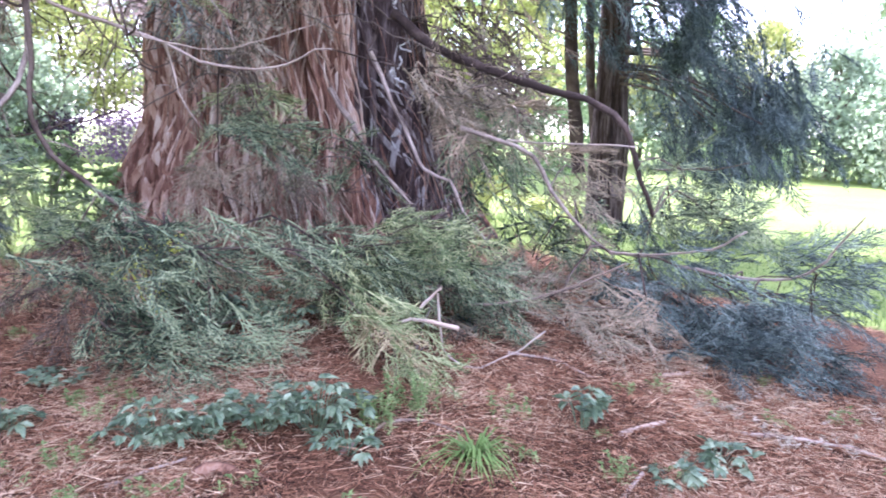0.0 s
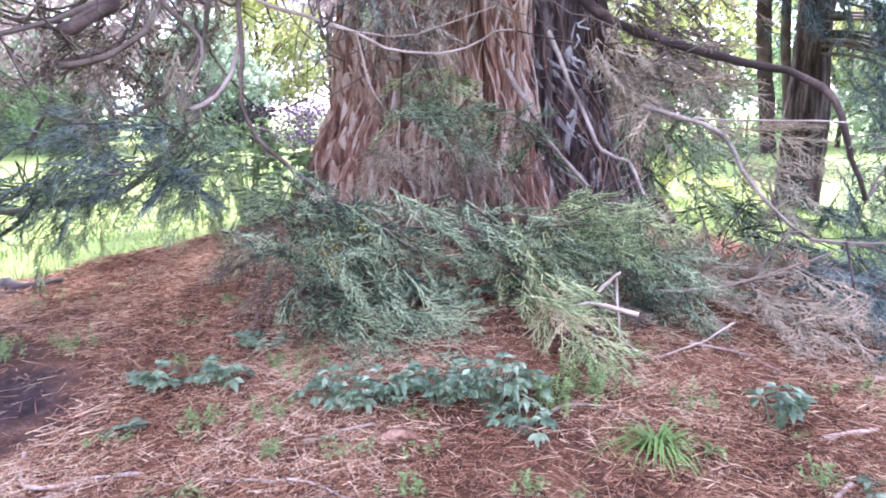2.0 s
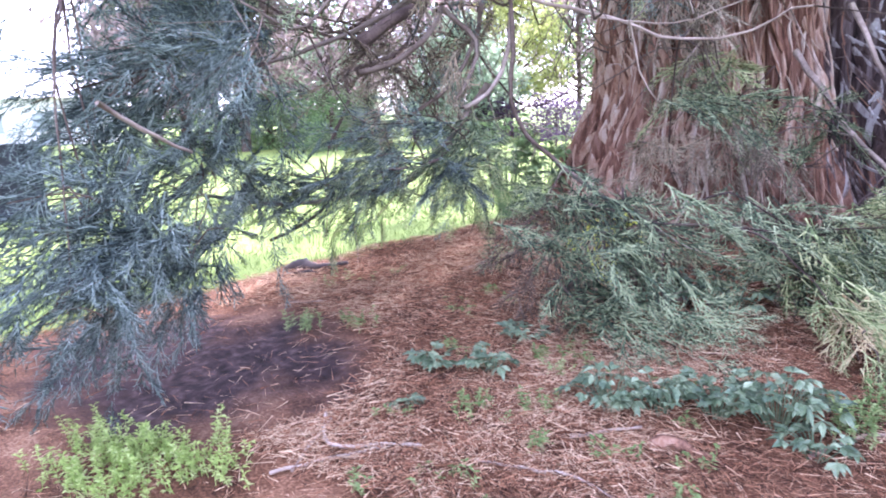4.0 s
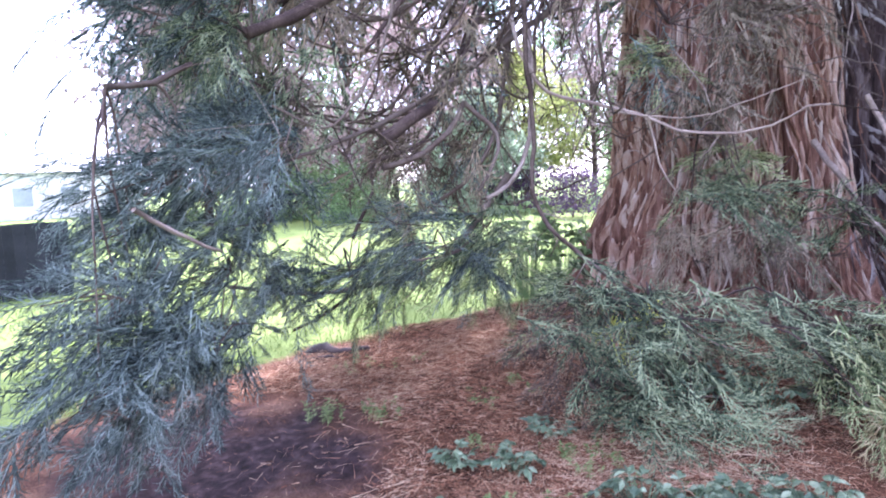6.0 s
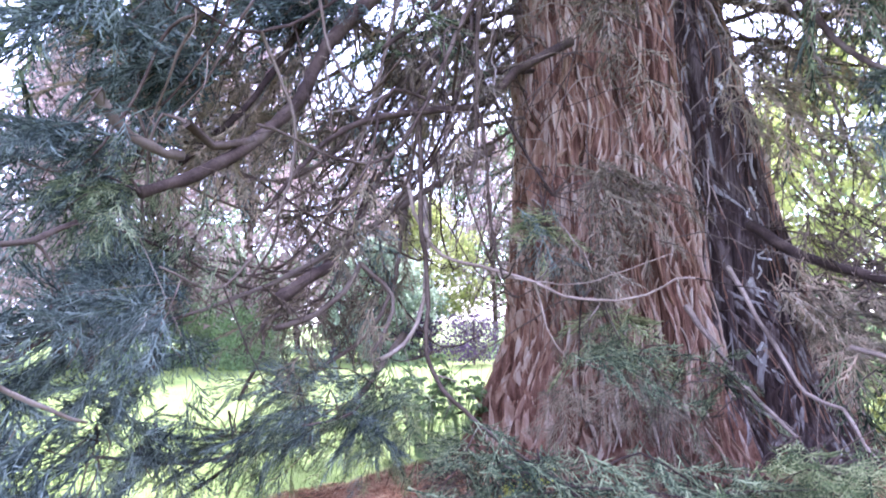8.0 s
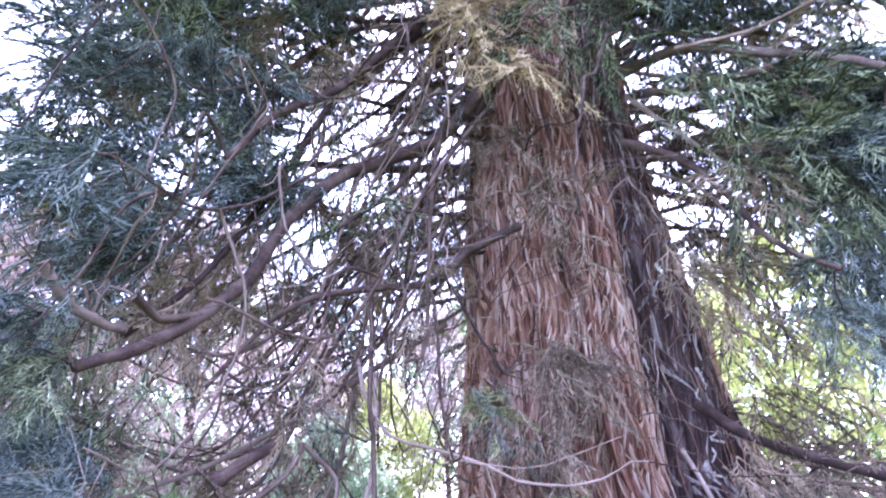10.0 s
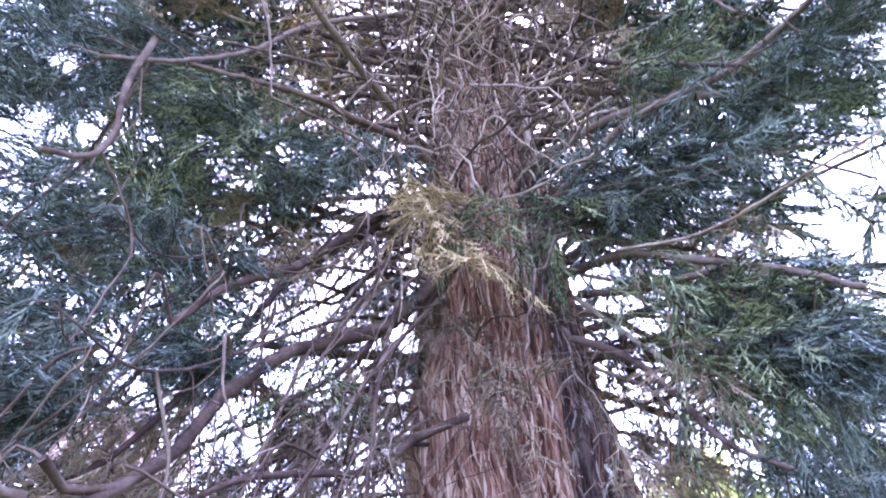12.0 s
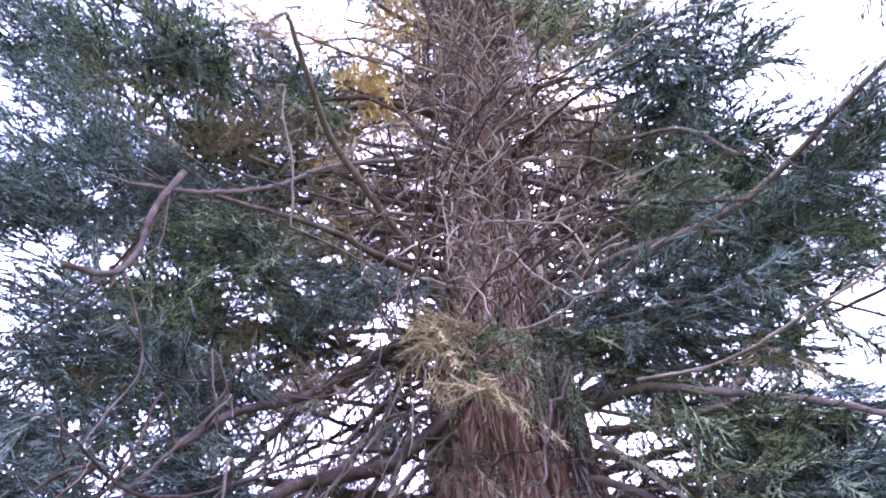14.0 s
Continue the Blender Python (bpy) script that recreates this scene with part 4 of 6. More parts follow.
clump(-2.90, 4.82, 4.29, 0.26, 0.26, 16, "g", 0, -0.6)
clump(-1.85, 4.85, 2.52, 0.20, 0.12, 12, "l", 0.2, -0.2)
clump(-3.46, 2.84, 2.26, 0.46, 0.31, 26, "g", -0.4, -0.7)
# mid right
clump(-0.11, 5.53, 3.52, 0.40, 0.20, 18, "b", 0.6, -0.2)
clump(0.17, 5.52, 3.01, 0.34, 0.29, 16, "b", 0.6, -0.5)
clump(0.56, 4.88, 4.17, 0.61, 0.56, 75, "g", 0.6, -0.4)
clump(0.22, 5.42, 1.81, 0.46, 0.37, 36, "b", 0.6, -0.3)
clump(0.22, 5.22, 4.88, 0.58, 0.26, 30, "g", 0.6, -0.3)
clump(0.57, 4.88, 2.93, 0.26, 0.52, 34, "d", 0.5, -0.6)
clump(-1.27, 4.81, 1.68, 0.38, 0.21, 16, "l", 0.3, -0.5)
# high left
clump(-4.65, 2.49, 6.88, 0.76, 0.57, 55, "d", -0.6, -0.2)
clump(-3.87, 3.84, 7.16, 0.73, 0.50, 55, "g", -0.3, -0.2)
clump(-2.77, 4.66, 7.10, 0.72, 0.36, 46, "d", -0.2, -0.3)
clump(-4.18, 3.20, 5.26, 0.60, 0.35, 40, "d", -0.5, -0.3)
clump(-3.58, 4.10, 5.37, 0.34, 0.25, 26, "d", -0.3, -0.3)
clump(-3.55, 4.13, 4.34, 0.44, 0.34, 38, "d", -0.4, -0.3)
clump(-4.00, 3.11, 4.00, 0.52, 0.48, 45, "d", -0.5, -0.4)
clump(-2.95, 4.67, 4.17, 0.44, 0.28, 26, "g", -0.2, -0.5)
clump(-4.00, 3.86, 4.98, 0.50, 0.28, 24, "g", -0.4, -0.4)
# high right
clump(0.28, 5.28, 6.31, 1.02, 0.54, 100, "d", 0.5, -0.3)
clump(-0.61, 5.30, 6.04, 0.65, 0.38, 44, "g", 0.4, -0.3)
clump(1.61, 4.75, 6.42, 1.00, 0.59, 46, "d", 0.6, -0.2)
clump(1.11, 5.33, 7.92, 0.78, 0.39, 30, "g", 0.6, -0.1)
clump(2.23, 4.45, 6.89, 0.49, 0.68, 45, "d", 0.5, -0.2)
clump(1.06, 4.83, 4.00, 0.51, 0.42, 55, "d", 0.6, -0.4)
clump(0.28, 5.38, 4.25, 0.51, 0.28, 28, "b", 0.6, -0.4)
clump(0.73, 5.22, 5.04, 0.59, 0.27, 30, "b", 0.7, -0.3)
# cone spray
clump(-1.86, 4.84, 6.15, 0.26, 0.35, 34, "y", 0.1, -0.6)
clump(-1.52, 5.05, 5.93, 0.35, 0.26, 22, "g", 0.2, -0.6)
clump(-1.45, 5.07, 5.57, 0.28, 0.20, 14, "y", 0.2, -0.6)
# top
clump(-4.85, 2.29, 7.45, 0.88, 0.47, 45, "d", -0.5, 0)
clump(-5.24, 1.85, 8.88, 1.01, 0.54, 45, "g", -0.5, 0)
clump(-4.94, 2.97, 10.97, 0.93, 0.65, 40, "g", -0.3, 0)
clump(1.75, 4.96, 11.23, 1.21, 0.60, 55, "d", 0.5, 0)
clump(2.19, 4.28, 7.11, 0.50, 0.62, 40, "d", 0.5, 0)
clump(-4.56, 2.42, 5.92, 0.51, 0.34, 26, "d", -0.5, -0.2)
clump(-4.11, 3.44, 5.42, 0.67, 0.31, 36, "d", -0.5, -0.2)
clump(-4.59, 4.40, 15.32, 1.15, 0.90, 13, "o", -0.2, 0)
clump(-4.27, 2.54, 4.79, 0.30, 0.40, 25, "d", -0.5, -0.2)
clump(-3.14, 4.79, 7.40, 0.76, 0.41, 30, "d", -0.2, -0.2)
# extra
clump(1.10, 5.08, 0.82, 0.58, 0.24, 30, "g", 0.6, -0.3)
clump(1.45, 4.36, 0.58, 0.40, 0.22, 42, "d", 0.7, -0.2)
clump(0.70, 4.95, 0.62, 0.34, 0.19, 26, "b", 0.5, -0.4)
clump(1.62, 4.72, 0.99, 0.38, 0.25, 22, "d", 0.6, -0.4)
clump(0.45, 4.18, 0.18, 0.37, 0.11, 20, "d", 0.8, -0.1)
clump(-1.59, 4.77, 1.14, 0.26, 0.26, 16, "b", 0.2, -0.8)
# upper left
clump(-5.37, 1.39, 8.53, 0.68, 0.60, 44, "d", -0.5, 0)
clump(-4.84, 3.14, 8.20, 0.82, 0.48, 48, "d", -0.4, -0.1)
clump(-4.04, 4.10, 7.99, 0.62, 0.40, 36, "g", -0.3, -0.1)
clump(-5.62, 2.98, 9.79, 1.05, 0.57, 40, "b", -0.4, 0)
clump(-5.03, 4.36, 11.37, 1.00, 0.80, 36, "b", -0.3, 0)
clump(-4.81, 2.37, 6.64, 0.62, 0.34, 40, "d", -0.5, -0.1)
clump(-5.93, 3.66, 14.87, 1.52, 0.82, 40, "b", -0.3, 0)
clump(-4.48, 2.57, 5.36, 0.43, 0.38, 40, "d", -0.5, -0.2)
clump(-3.94, 3.13, 3.71, 0.46, 0.37, 42, "d", -0.5, -0.3)
clump(-4.71, 2.32, 6.80, 0.56, 0.50, 44, "d", -0.5, 0)
clump(-4.57, 3.62, 7.99, 0.81, 0.44, 40, "d", -0.4, 0)
clump(-4.40, 3.52, 6.07, 0.61, 0.37, 38, "g", -0.4, -0.2)
clump(0.44, 6.44, 16.36, 1.36, 0.95, 32, "b", 0.3, 0)
clump(-4.03, 2.45, 3.78, 0.40, 0.31, 38, "d", -0.5, -0.4)
clump(-4.43, 3.27, 3.75, 0.55, 0.35, 34, "b", -0.3, -0.6)
clump(-3.83, 2.74, 2.75, 0.41, 0.33, 36, "g", -0.4, -0.6)
# thin browned sprays in front of the trunk
clump(-1.16, 5.14, 3.98, 0.39, 0.49, 15, "h", 0.2, -0.8)
clump(-1.21, 5.03, 2.74, 0.36, 0.40, 14, "h", 0.2, -0.8)
clump(-1.53, 5.46, 4.94, 0.33, 0.45, 13, "h", 0.1, -0.8)
clump(-1.47, 5.88, 10.46, 0.82, 0.82, 15, "h", 0.1, -0.5)
clump(-1.58, 5.95, 11.80, 0.91, 0.81, 15, "h", 0.1, -0.5)
clump(-1.63, 4.92, 2.17, 0.31, 0.26, 9, "h", 0.2, -0.8)
clump(-1.45, 5.01, 2.66, 0.31, 0.31, 10, "h", 0.2, -0.8)
# dense upper crown
clump(-5.37, 1.39, 8.53, 0.66, 0.37, 46, "d", -0.4, -0.1)
clump(-5.57, 2.10, 10.25, 0.87, 0.52, 50, "d", -0.4, -0.1)
clump(-5.59, 3.05, 11.60, 0.69, 0.69, 36, "b", -0.4, -0.1)
clump(-5.95, 2.76, 13.15, 1.00, 0.44, 40, "d", -0.4, -0.1)
clump(-4.97, 2.00, 7.85, 0.61, 0.27, 36, "d", -0.4, -0.1)
clump(-4.66, 2.22, 6.27, 0.63, 0.34, 60, "d", -0.4, -0.1)
clump(-5.12, 3.06, 8.47, 0.83, 0.45, 44, "d", -0.4, -0.1)
clump(-5.62, 3.77, 12.72, 0.76, 0.76, 36, "b", -0.4, -0.1)
clump(-5.78, 3.89, 15.32, 1.03, 0.65, 34, "b", -0.4, -0.1)
clump(-5.30, 3.52, 10.23, 0.71, 0.54, 36, "b", -0.4, -0.1)
clump(-3.90, 3.95, 7.23, 0.59, 0.29, 44, "d", -0.4, -0.1)
clump(-3.79, 5.08, 8.74, 0.63, 0.32, 26, "b", -0.4, -0.1)
clump(-5.77, 4.57, 18.18, 1.07, 0.61, 24, "b", -0.4, -0.1)
clump(-4.70, 3.17, 6.36, 0.42, 0.24, 24, "g", -0.4, -0.1)
clump(2.11, 5.68, 13.68, 1.14, 0.57, 50, "d", 0.5, -0.1)
clump(2.07, 5.26, 11.02, 0.93, 0.47, 50, "d", 0.5, -0.1)
clump(1.46, 6.55, 16.47, 0.97, 0.55, 26, "b", 0.5, -0.1)
clump(2.49, 4.80, 10.09, 0.34, 0.34, 16, "d", 0.5, -0.1)
clump(1.65, 6.07, 11.97, 0.92, 0.51, 36, "d", 0.5, -0.1)
clump(1.83, 5.36, 9.00, 0.71, 0.39, 30, "d", 0.5, -0.1)
clump(2.10, 4.34, 6.65, 0.41, 0.53, 26, "d", 0.5, -0.1)
clump(2.51, 4.07, 7.20, 0.31, 0.19, 20, "d", 0.5, -0.1)
clump(0.84, 5.87, 8.63, 0.70, 0.39, 36, "d", 0.5, -0.1)
clump(1.60, 4.81, 6.61, 0.54, 0.36, 44, "d", 0.5, -0.1)
clump(0.60, 6.32, 10.72, 0.65, 0.37, 22, "b", 0.5, -0.1)
clump(0.78, 5.27, 6.58, 0.67, 0.31, 54, "d", 0.5, -0.1)
clump(-0.18, 5.59, 6.87, 0.51, 0.38, 40, "d", 0.5, -0.1)
# tone "o": sprays with the sun's glow painted into them
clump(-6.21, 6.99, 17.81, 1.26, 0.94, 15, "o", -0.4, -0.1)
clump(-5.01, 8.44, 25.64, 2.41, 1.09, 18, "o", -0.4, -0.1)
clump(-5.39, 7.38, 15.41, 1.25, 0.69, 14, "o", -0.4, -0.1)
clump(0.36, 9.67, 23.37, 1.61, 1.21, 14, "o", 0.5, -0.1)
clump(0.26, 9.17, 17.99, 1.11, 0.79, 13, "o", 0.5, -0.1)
clump(-7.19, 5.99, 20.04, 1.22, 1.04, 20, "b", -0.4, -0.1)
clump(-4.79, 7.41, 12.89, 1.08, 0.48, 22, "b", -0.4, -0.1)
clump(-0.38, 8.99, 14.19, 1.17, 0.65, 24, "b", 0.5, -0.1)
clump(-6.81, 7.12, 21.04, 1.47, 0.92, 20, "b", -0.4, -0.1)
clump(-3.95, 4.44, 6.41, 0.38, 0.19, 16, "b", -0.4, -0.1)
clump(-4.03, 3.12, 3.73, 0.31, 0.22, 34, "d", -0.3, -0.5)
clump(-4.07, 3.83, 3.67, 0.29, 0.19, 22, "b", -0.3, -0.5)
clump(-3.87, 4.29, 4.20, 0.26, 0.21, 16, "b", -0.3, -0.5)
clump(-3.97, 3.35, 3.17, 0.31, 0.15, 26, "b", -0.3, -0.5)
clump(-4.07, 4.39, 3.48, 0.31, 0.15, 18, "b", -0.3, -0.5)
clump(-3.51, 4.57, 6.80, 0.45, 0.26, 22, "d", -0.3, -0.5)
clump(-3.34, 4.93, 5.77, 0.36, 0.24, 16, "b", -0.3, -0.5)
clump(-3.56, 1.77, 1.50, 0.22, 0.10, 26, "d", -0.6, -0.2)
clump(-3.63, 2.40, 1.44, 0.21, 0.07, 16, "d", -0.5, -0.2)
clump(-3.45, 2.64, 1.18, 0.21, 0.11, 18, "d", -0.6, -0.3)

# boughs that close the gaps of the crown
clump(-0.13, 4.09, 0.91, 0.26, 0.10, 22, "l", 0.8, 0.3)
clump(-0.49, 3.97, 0.76, 0.35, 0.12, 24, "g", 0.7, 0.0)
clump(0.18, 4.19, 0.66, 0.30, 0.13, 24, "g", 0.8, -0.1)
clump(-0.35, 3.94, 0.57, 0.20, 0.10, 12, "l", 0.3, -0.2)
clump(1.08, 5.07, 3.90, 0.45, 0.45, 40, "d", 0.5, -0.6)
clump(0.91, 5.11, 3.09, 0.40, 0.45, 40, "d", 0.4, -0.8)
clump(0.84, 5.54, 4.64, 0.45, 0.30, 34, "d", 0.6, -0.4)
clump(0.81, 5.75, 5.98, 0.45, 0.25, 34, "d", 0.5, -0.3)
clump(0.29, 5.82, 6.70, 0.45, 0.35, 40, "d", 0.4, -0.3)
clump(-5.24, 4.17, 4.36, 0.42, 0.26, 24, "b", -0.3, -0.6)
clump(-4.94, 4.94, 3.99, 0.42, 0.26, 24, "b", -0.3, -0.6)
clump(-4.15, 5.34, 4.83, 0.42, 0.26, 24, "k", -0.3, -0.6)
clump(-3.50, 5.77, 5.30, 0.42, 0.26, 24, "d", -0.3, -0.6)
clump(-3.95, 6.20, 4.49, 0.42, 0.26, 24, "b", -0.3, -0.6)
clump(-4.19, 4.55, 4.84, 0.42, 0.26, 24, "d", -0.3, -0.6)
clump(-4.54, 3.60, 4.44, 0.42, 0.26, 24, "d", -0.3, -0.6)
clump(-3.02, 5.80, 4.67, 0.42, 0.26, 24, "b", -0.3, -0.6)
clump(-2.95, 6.05, 6.16, 0.42, 0.26, 24, "k", -0.3, -0.6)
clump(0.32, 6.32, 2.48, 0.50, 0.30, 26, "k", 0.6, -0.4)
clump(0.41, 5.91, 1.84, 0.50, 0.30, 26, "b", 0.6, -0.4)
clump(-7.28, 5.89, 15.27, 0.90, 0.54, 44, "b", -0.3, -0.1)
clump(-8.32, 4.29, 15.98, 0.90, 0.54, 44, "d", -0.3, -0.1)
clump(-7.61, 3.48, 11.87, 0.90, 0.54, 50, "d", -0.3, -0.1)
clump(-6.21, 2.91, 8.28, 0.70, 0.42, 50, "d", -0.3, -0.1)
clump(-5.29, 5.80, 10.65, 0.60, 0.36, 40, "d", -0.3, -0.1)
clump(-3.31, 5.39, 7.87, 0.50, 0.30, 46, "g", -0.3, -0.1)
clump(-5.68, 4.68, 8.99, 0.60, 0.36, 40, "g", -0.3, -0.1)
clump(-7.09, 8.85, 17.96, 0.80, 0.48, 26, "b", -0.3, -0.1)
clump(1.84, 8.93, 13.08, 0.80, 0.48, 40, "d", 0.4, -0.1)
clump(0.12, 6.67, 7.86, 0.70, 0.42, 56, "d", 0.4, -0.1)
clump(0.93, 6.57, 7.20, 0.70, 0.42, 56, "d", 0.4, -0.1)
clump(2.44, 7.16, 9.25, 0.70, 0.42, 44, "d", 0.4, -0.1)
clump(3.30, 10.58, 22.81, 1.00, 0.60, 44, "d", 0.4, -0.1)
clump(3.73, 9.34, 16.82, 0.80, 0.48, 44, "d", 0.4, -0.1)
clump(3.20, 6.24, 9.00, 0.50, 0.30, 40, "d", 0.4, -0.1)
clump(-9.89, 7.42, 27.01, 1.00, 0.60, 40, "b", -0.3, -0.1)
clump(-9.93, 2.93, 16.63, 1.00, 0.60, 44, "d", -0.3, -0.1)
clump(1.12, 12.10, 22.55, 0.80, 0.48, 24, "b", 0.4, -0.1)
clump(-9.27, 10.94, 25.13, 1.00, 0.60, 9, "o", -0.3, -0.1)
clump(-0.09, 14.19, 27.60, 0.70, 0.42, 8, "o", 0.4, -0.1)
clump(-3.37, 2.22, 1.23, 0.28, 0.25, 26, "d", -0.5, -0.4)
clump(-3.52, 2.68, 1.08, 0.28, 0.16, 18, "d", -0.5, -0.3)
clump(-3.34, 2.09, 0.91, 0.25, 0.12, 18, "d", -0.6, -0.3)
clump(-4.00, 2.46, 2.98, 0.28, 0.12, 26, "d", -0.7, -0.2)
clump(-3.81, 2.38, 2.57, 0.25, 0.14, 24, "d", -0.6, -0.3)
clump(-3.57, 2.39, 1.98, 0.32, 0.22, 34, "d", -0.6, -0.3)
clump(-3.89, 3.10, 2.23, 0.30, 0.18, 20, "h", -0.4, -0.5)
clump(-4.01, 4.53, 1.93, 0.34, 0.18, 18, "h", -0.3, -0.5)
clump(-3.62, 5.20, 2.10, 0.34, 0.18, 16, "k", -0.2, -0.6)
clump(-3.90, 4.88, 2.81, 0.30, 0.20, 14, "h", -0.2, -0.6)
clump(0.35, 5.51, 2.07, 0.34, 0.16, 20, "k", 0.6, -0.2)
clump(0.12, 5.33, 1.67, 0.34, 0.16, 20, "h", 0.6, -0.3)
clump(-8.21, 6.32, 17.77, 0.80, 0.50, 34, "b", -0.3, -0.1)
clump(-7.11, 5.30, 11.99, 0.70, 0.40, 34, "d", -0.3, -0.2)
clump(-7.06, 3.36, 12.84, 0.70, 0.40, 40, "d", -0.3, -0.2)
clump(-6.33, 6.83, 17.22, 0.70, 0.40, 34, "b", -0.3, -0.2)
clump(-6.00, 7.75, 21.67, 0.70, 0.40, 30, "h", -0.3, -0.2)
clump(-5.90, 5.86, 12.67, 0.70, 0.40, 34, "h", -0.3, -0.2)
clump(-4.08, 7.77, 15.34, 0.70, 0.40, 20, "h", -0.3, -0.2)
clump(-6.44, 2.20, 10.38, 0.70, 0.40, 40, "d", -0.3, -0.2)
clump(-7.54, 4.58, 16.95, 0.70, 0.40, 34, "b", -0.3, -0.2)
clump(0.84, 5.66, 5.13, 0.70, 0.40, 26, "k", 0.5, -0.2)
clump(0.09, 6.16, 5.25, 0.70, 0.40, 22, "k", 0.5, -0.2)
clump(0.17, 5.95, 5.48, 0.40, 0.26, 34, "d", 0.5, -0.3)
clump(0.70, 5.69, 5.00, 0.40, 0.26, 34, "d", 0.5, -0.3)
clump(1.13, 5.39, 4.60, 0.40, 0.26, 34, "d", 0.5, -0.3)
clump(1.21, 5.16, 4.07, 0.40, 0.26, 30, "d", 0.5, -0.3)
clump(-0.15, 6.17, 4.88, 0.40, 0.26, 24, "k", 0.5, -0.3)
clump(-0.18, 6.37, 6.47, 0.40, 0.26, 28, "d", 0.5, -0.3)
clump(-0.16, 6.86, 5.18, 0.35, 0.26, 22, "k", 0.4, -0.4)
clump(-0.05, 7.06, 4.35, 0.40, 0.30, 22, "h", 0.4, -0.4)
clump(-3.43, 5.85, 4.47, 0.40, 0.25, 22, "k", -0.3, -0.5)
clump(-3.77, 5.17, 3.72, 0.40, 0.25, 22, "h", -0.3, -0.5)
clump(2.57, 5.79, 8.49, 0.45, 0.26, 36, "d", 0.5, -0.2)
clump(2.34, 5.35, 6.99, 0.40, 0.26, 36, "d", 0.5, -0.2)
clump(2.21, 6.50, 9.43, 0.45, 0.26, 34, "d", 0.5, -0.2)
clump(1.22, 4.95, 4.64, 0.35, 0.26, 30, "d", 0.5, -0.2)
clump(0.77, 5.38, 5.00, 0.35, 0.26, 30, "d", 0.5, -0.2)


def build_crown():
    """The rest of the crown: limbs all round with foliage at their ends."""
    zs = np.concatenate([np.linspace(4.6, 14, 130), np.linspace(14, 31, 60)])
    for k, z in enumerate(zs):
        th = (k * 2.39996 + rng.normal(0, 0.25)) % (2 * math.pi)
        if math.cos(th + 1.365) > 0.6 and z < 15:
            continue
        facing = math.cos(th + 1.365)
        if facing > 0.7 and z < 24:
            continue
        length = float(np.interp(z, (5, 10, 20, 31), (4.6, 4.8, 3.6, 1.2))) * (0.72 if math.cos(th + 0.3) > 0.75 and z > 9.5 else 1.0) * rng.uniform(0.8, 1.15)
        pts = upper_limb(z, th, length, 0.33, float(np.interp(z, (5, 8, 31), (0.05, 0.068, 0.03))) * rng.uniform(0.45, 1.2))
        owner = tree.children[-1]
        m = "d" if rng.uniform() < 0.6 else "g"
        if z < 25:
            # from 12 m up, part of the inner sprays carry the painted backlight
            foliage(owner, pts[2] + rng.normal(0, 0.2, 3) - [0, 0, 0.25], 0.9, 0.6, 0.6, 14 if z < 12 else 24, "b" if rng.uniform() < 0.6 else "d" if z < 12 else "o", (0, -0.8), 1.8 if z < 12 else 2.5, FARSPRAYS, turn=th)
            pile = Pile()
            for j in range(9):
                q = pts[1] + (pts[3] - pts[1]) * rng.uniform(0, 1)
                e = q + np.array([rng.normal(0, 0.5), rng.normal(0, 0.5), rng.uniform(-1.0, 0.1)])
                pile.add(*tube([q, (q + e) / 2 + rng.normal(0, 0.12, 3), e], 0.011, 0.004, 4, 0.2, 0.1))
            tree_part("twig_mass", *pile.get(), TWIG, owner, kind="stuff")
        for q, (pa, w) in enumerate(((pts[3], 0.75), (pts[4], 0.7), (pts[4] + np.array([0, 0, -0.7]), 0.55))):
            if (facing > 0.55 and q == 0 and z < 12) or (facing < -0.4 and q == 2):
                continue
            far = z > 9 or facing < 0.2
            foliage(owner, pa + rng.normal(0, 0.2, 3), w, w, 0.4, (12 if facing < -0.3 else 14 if z > 18 else 28) if far else 36, m, (math.cos(th) * 0.2, -0.35),
                    (2.6 if z > 18 else 2.1) if far else 1.25, FARSPRAYS if far else MIDSPRAYS, turn=th)


rng = np.random.default_rng(12)
build_crown()


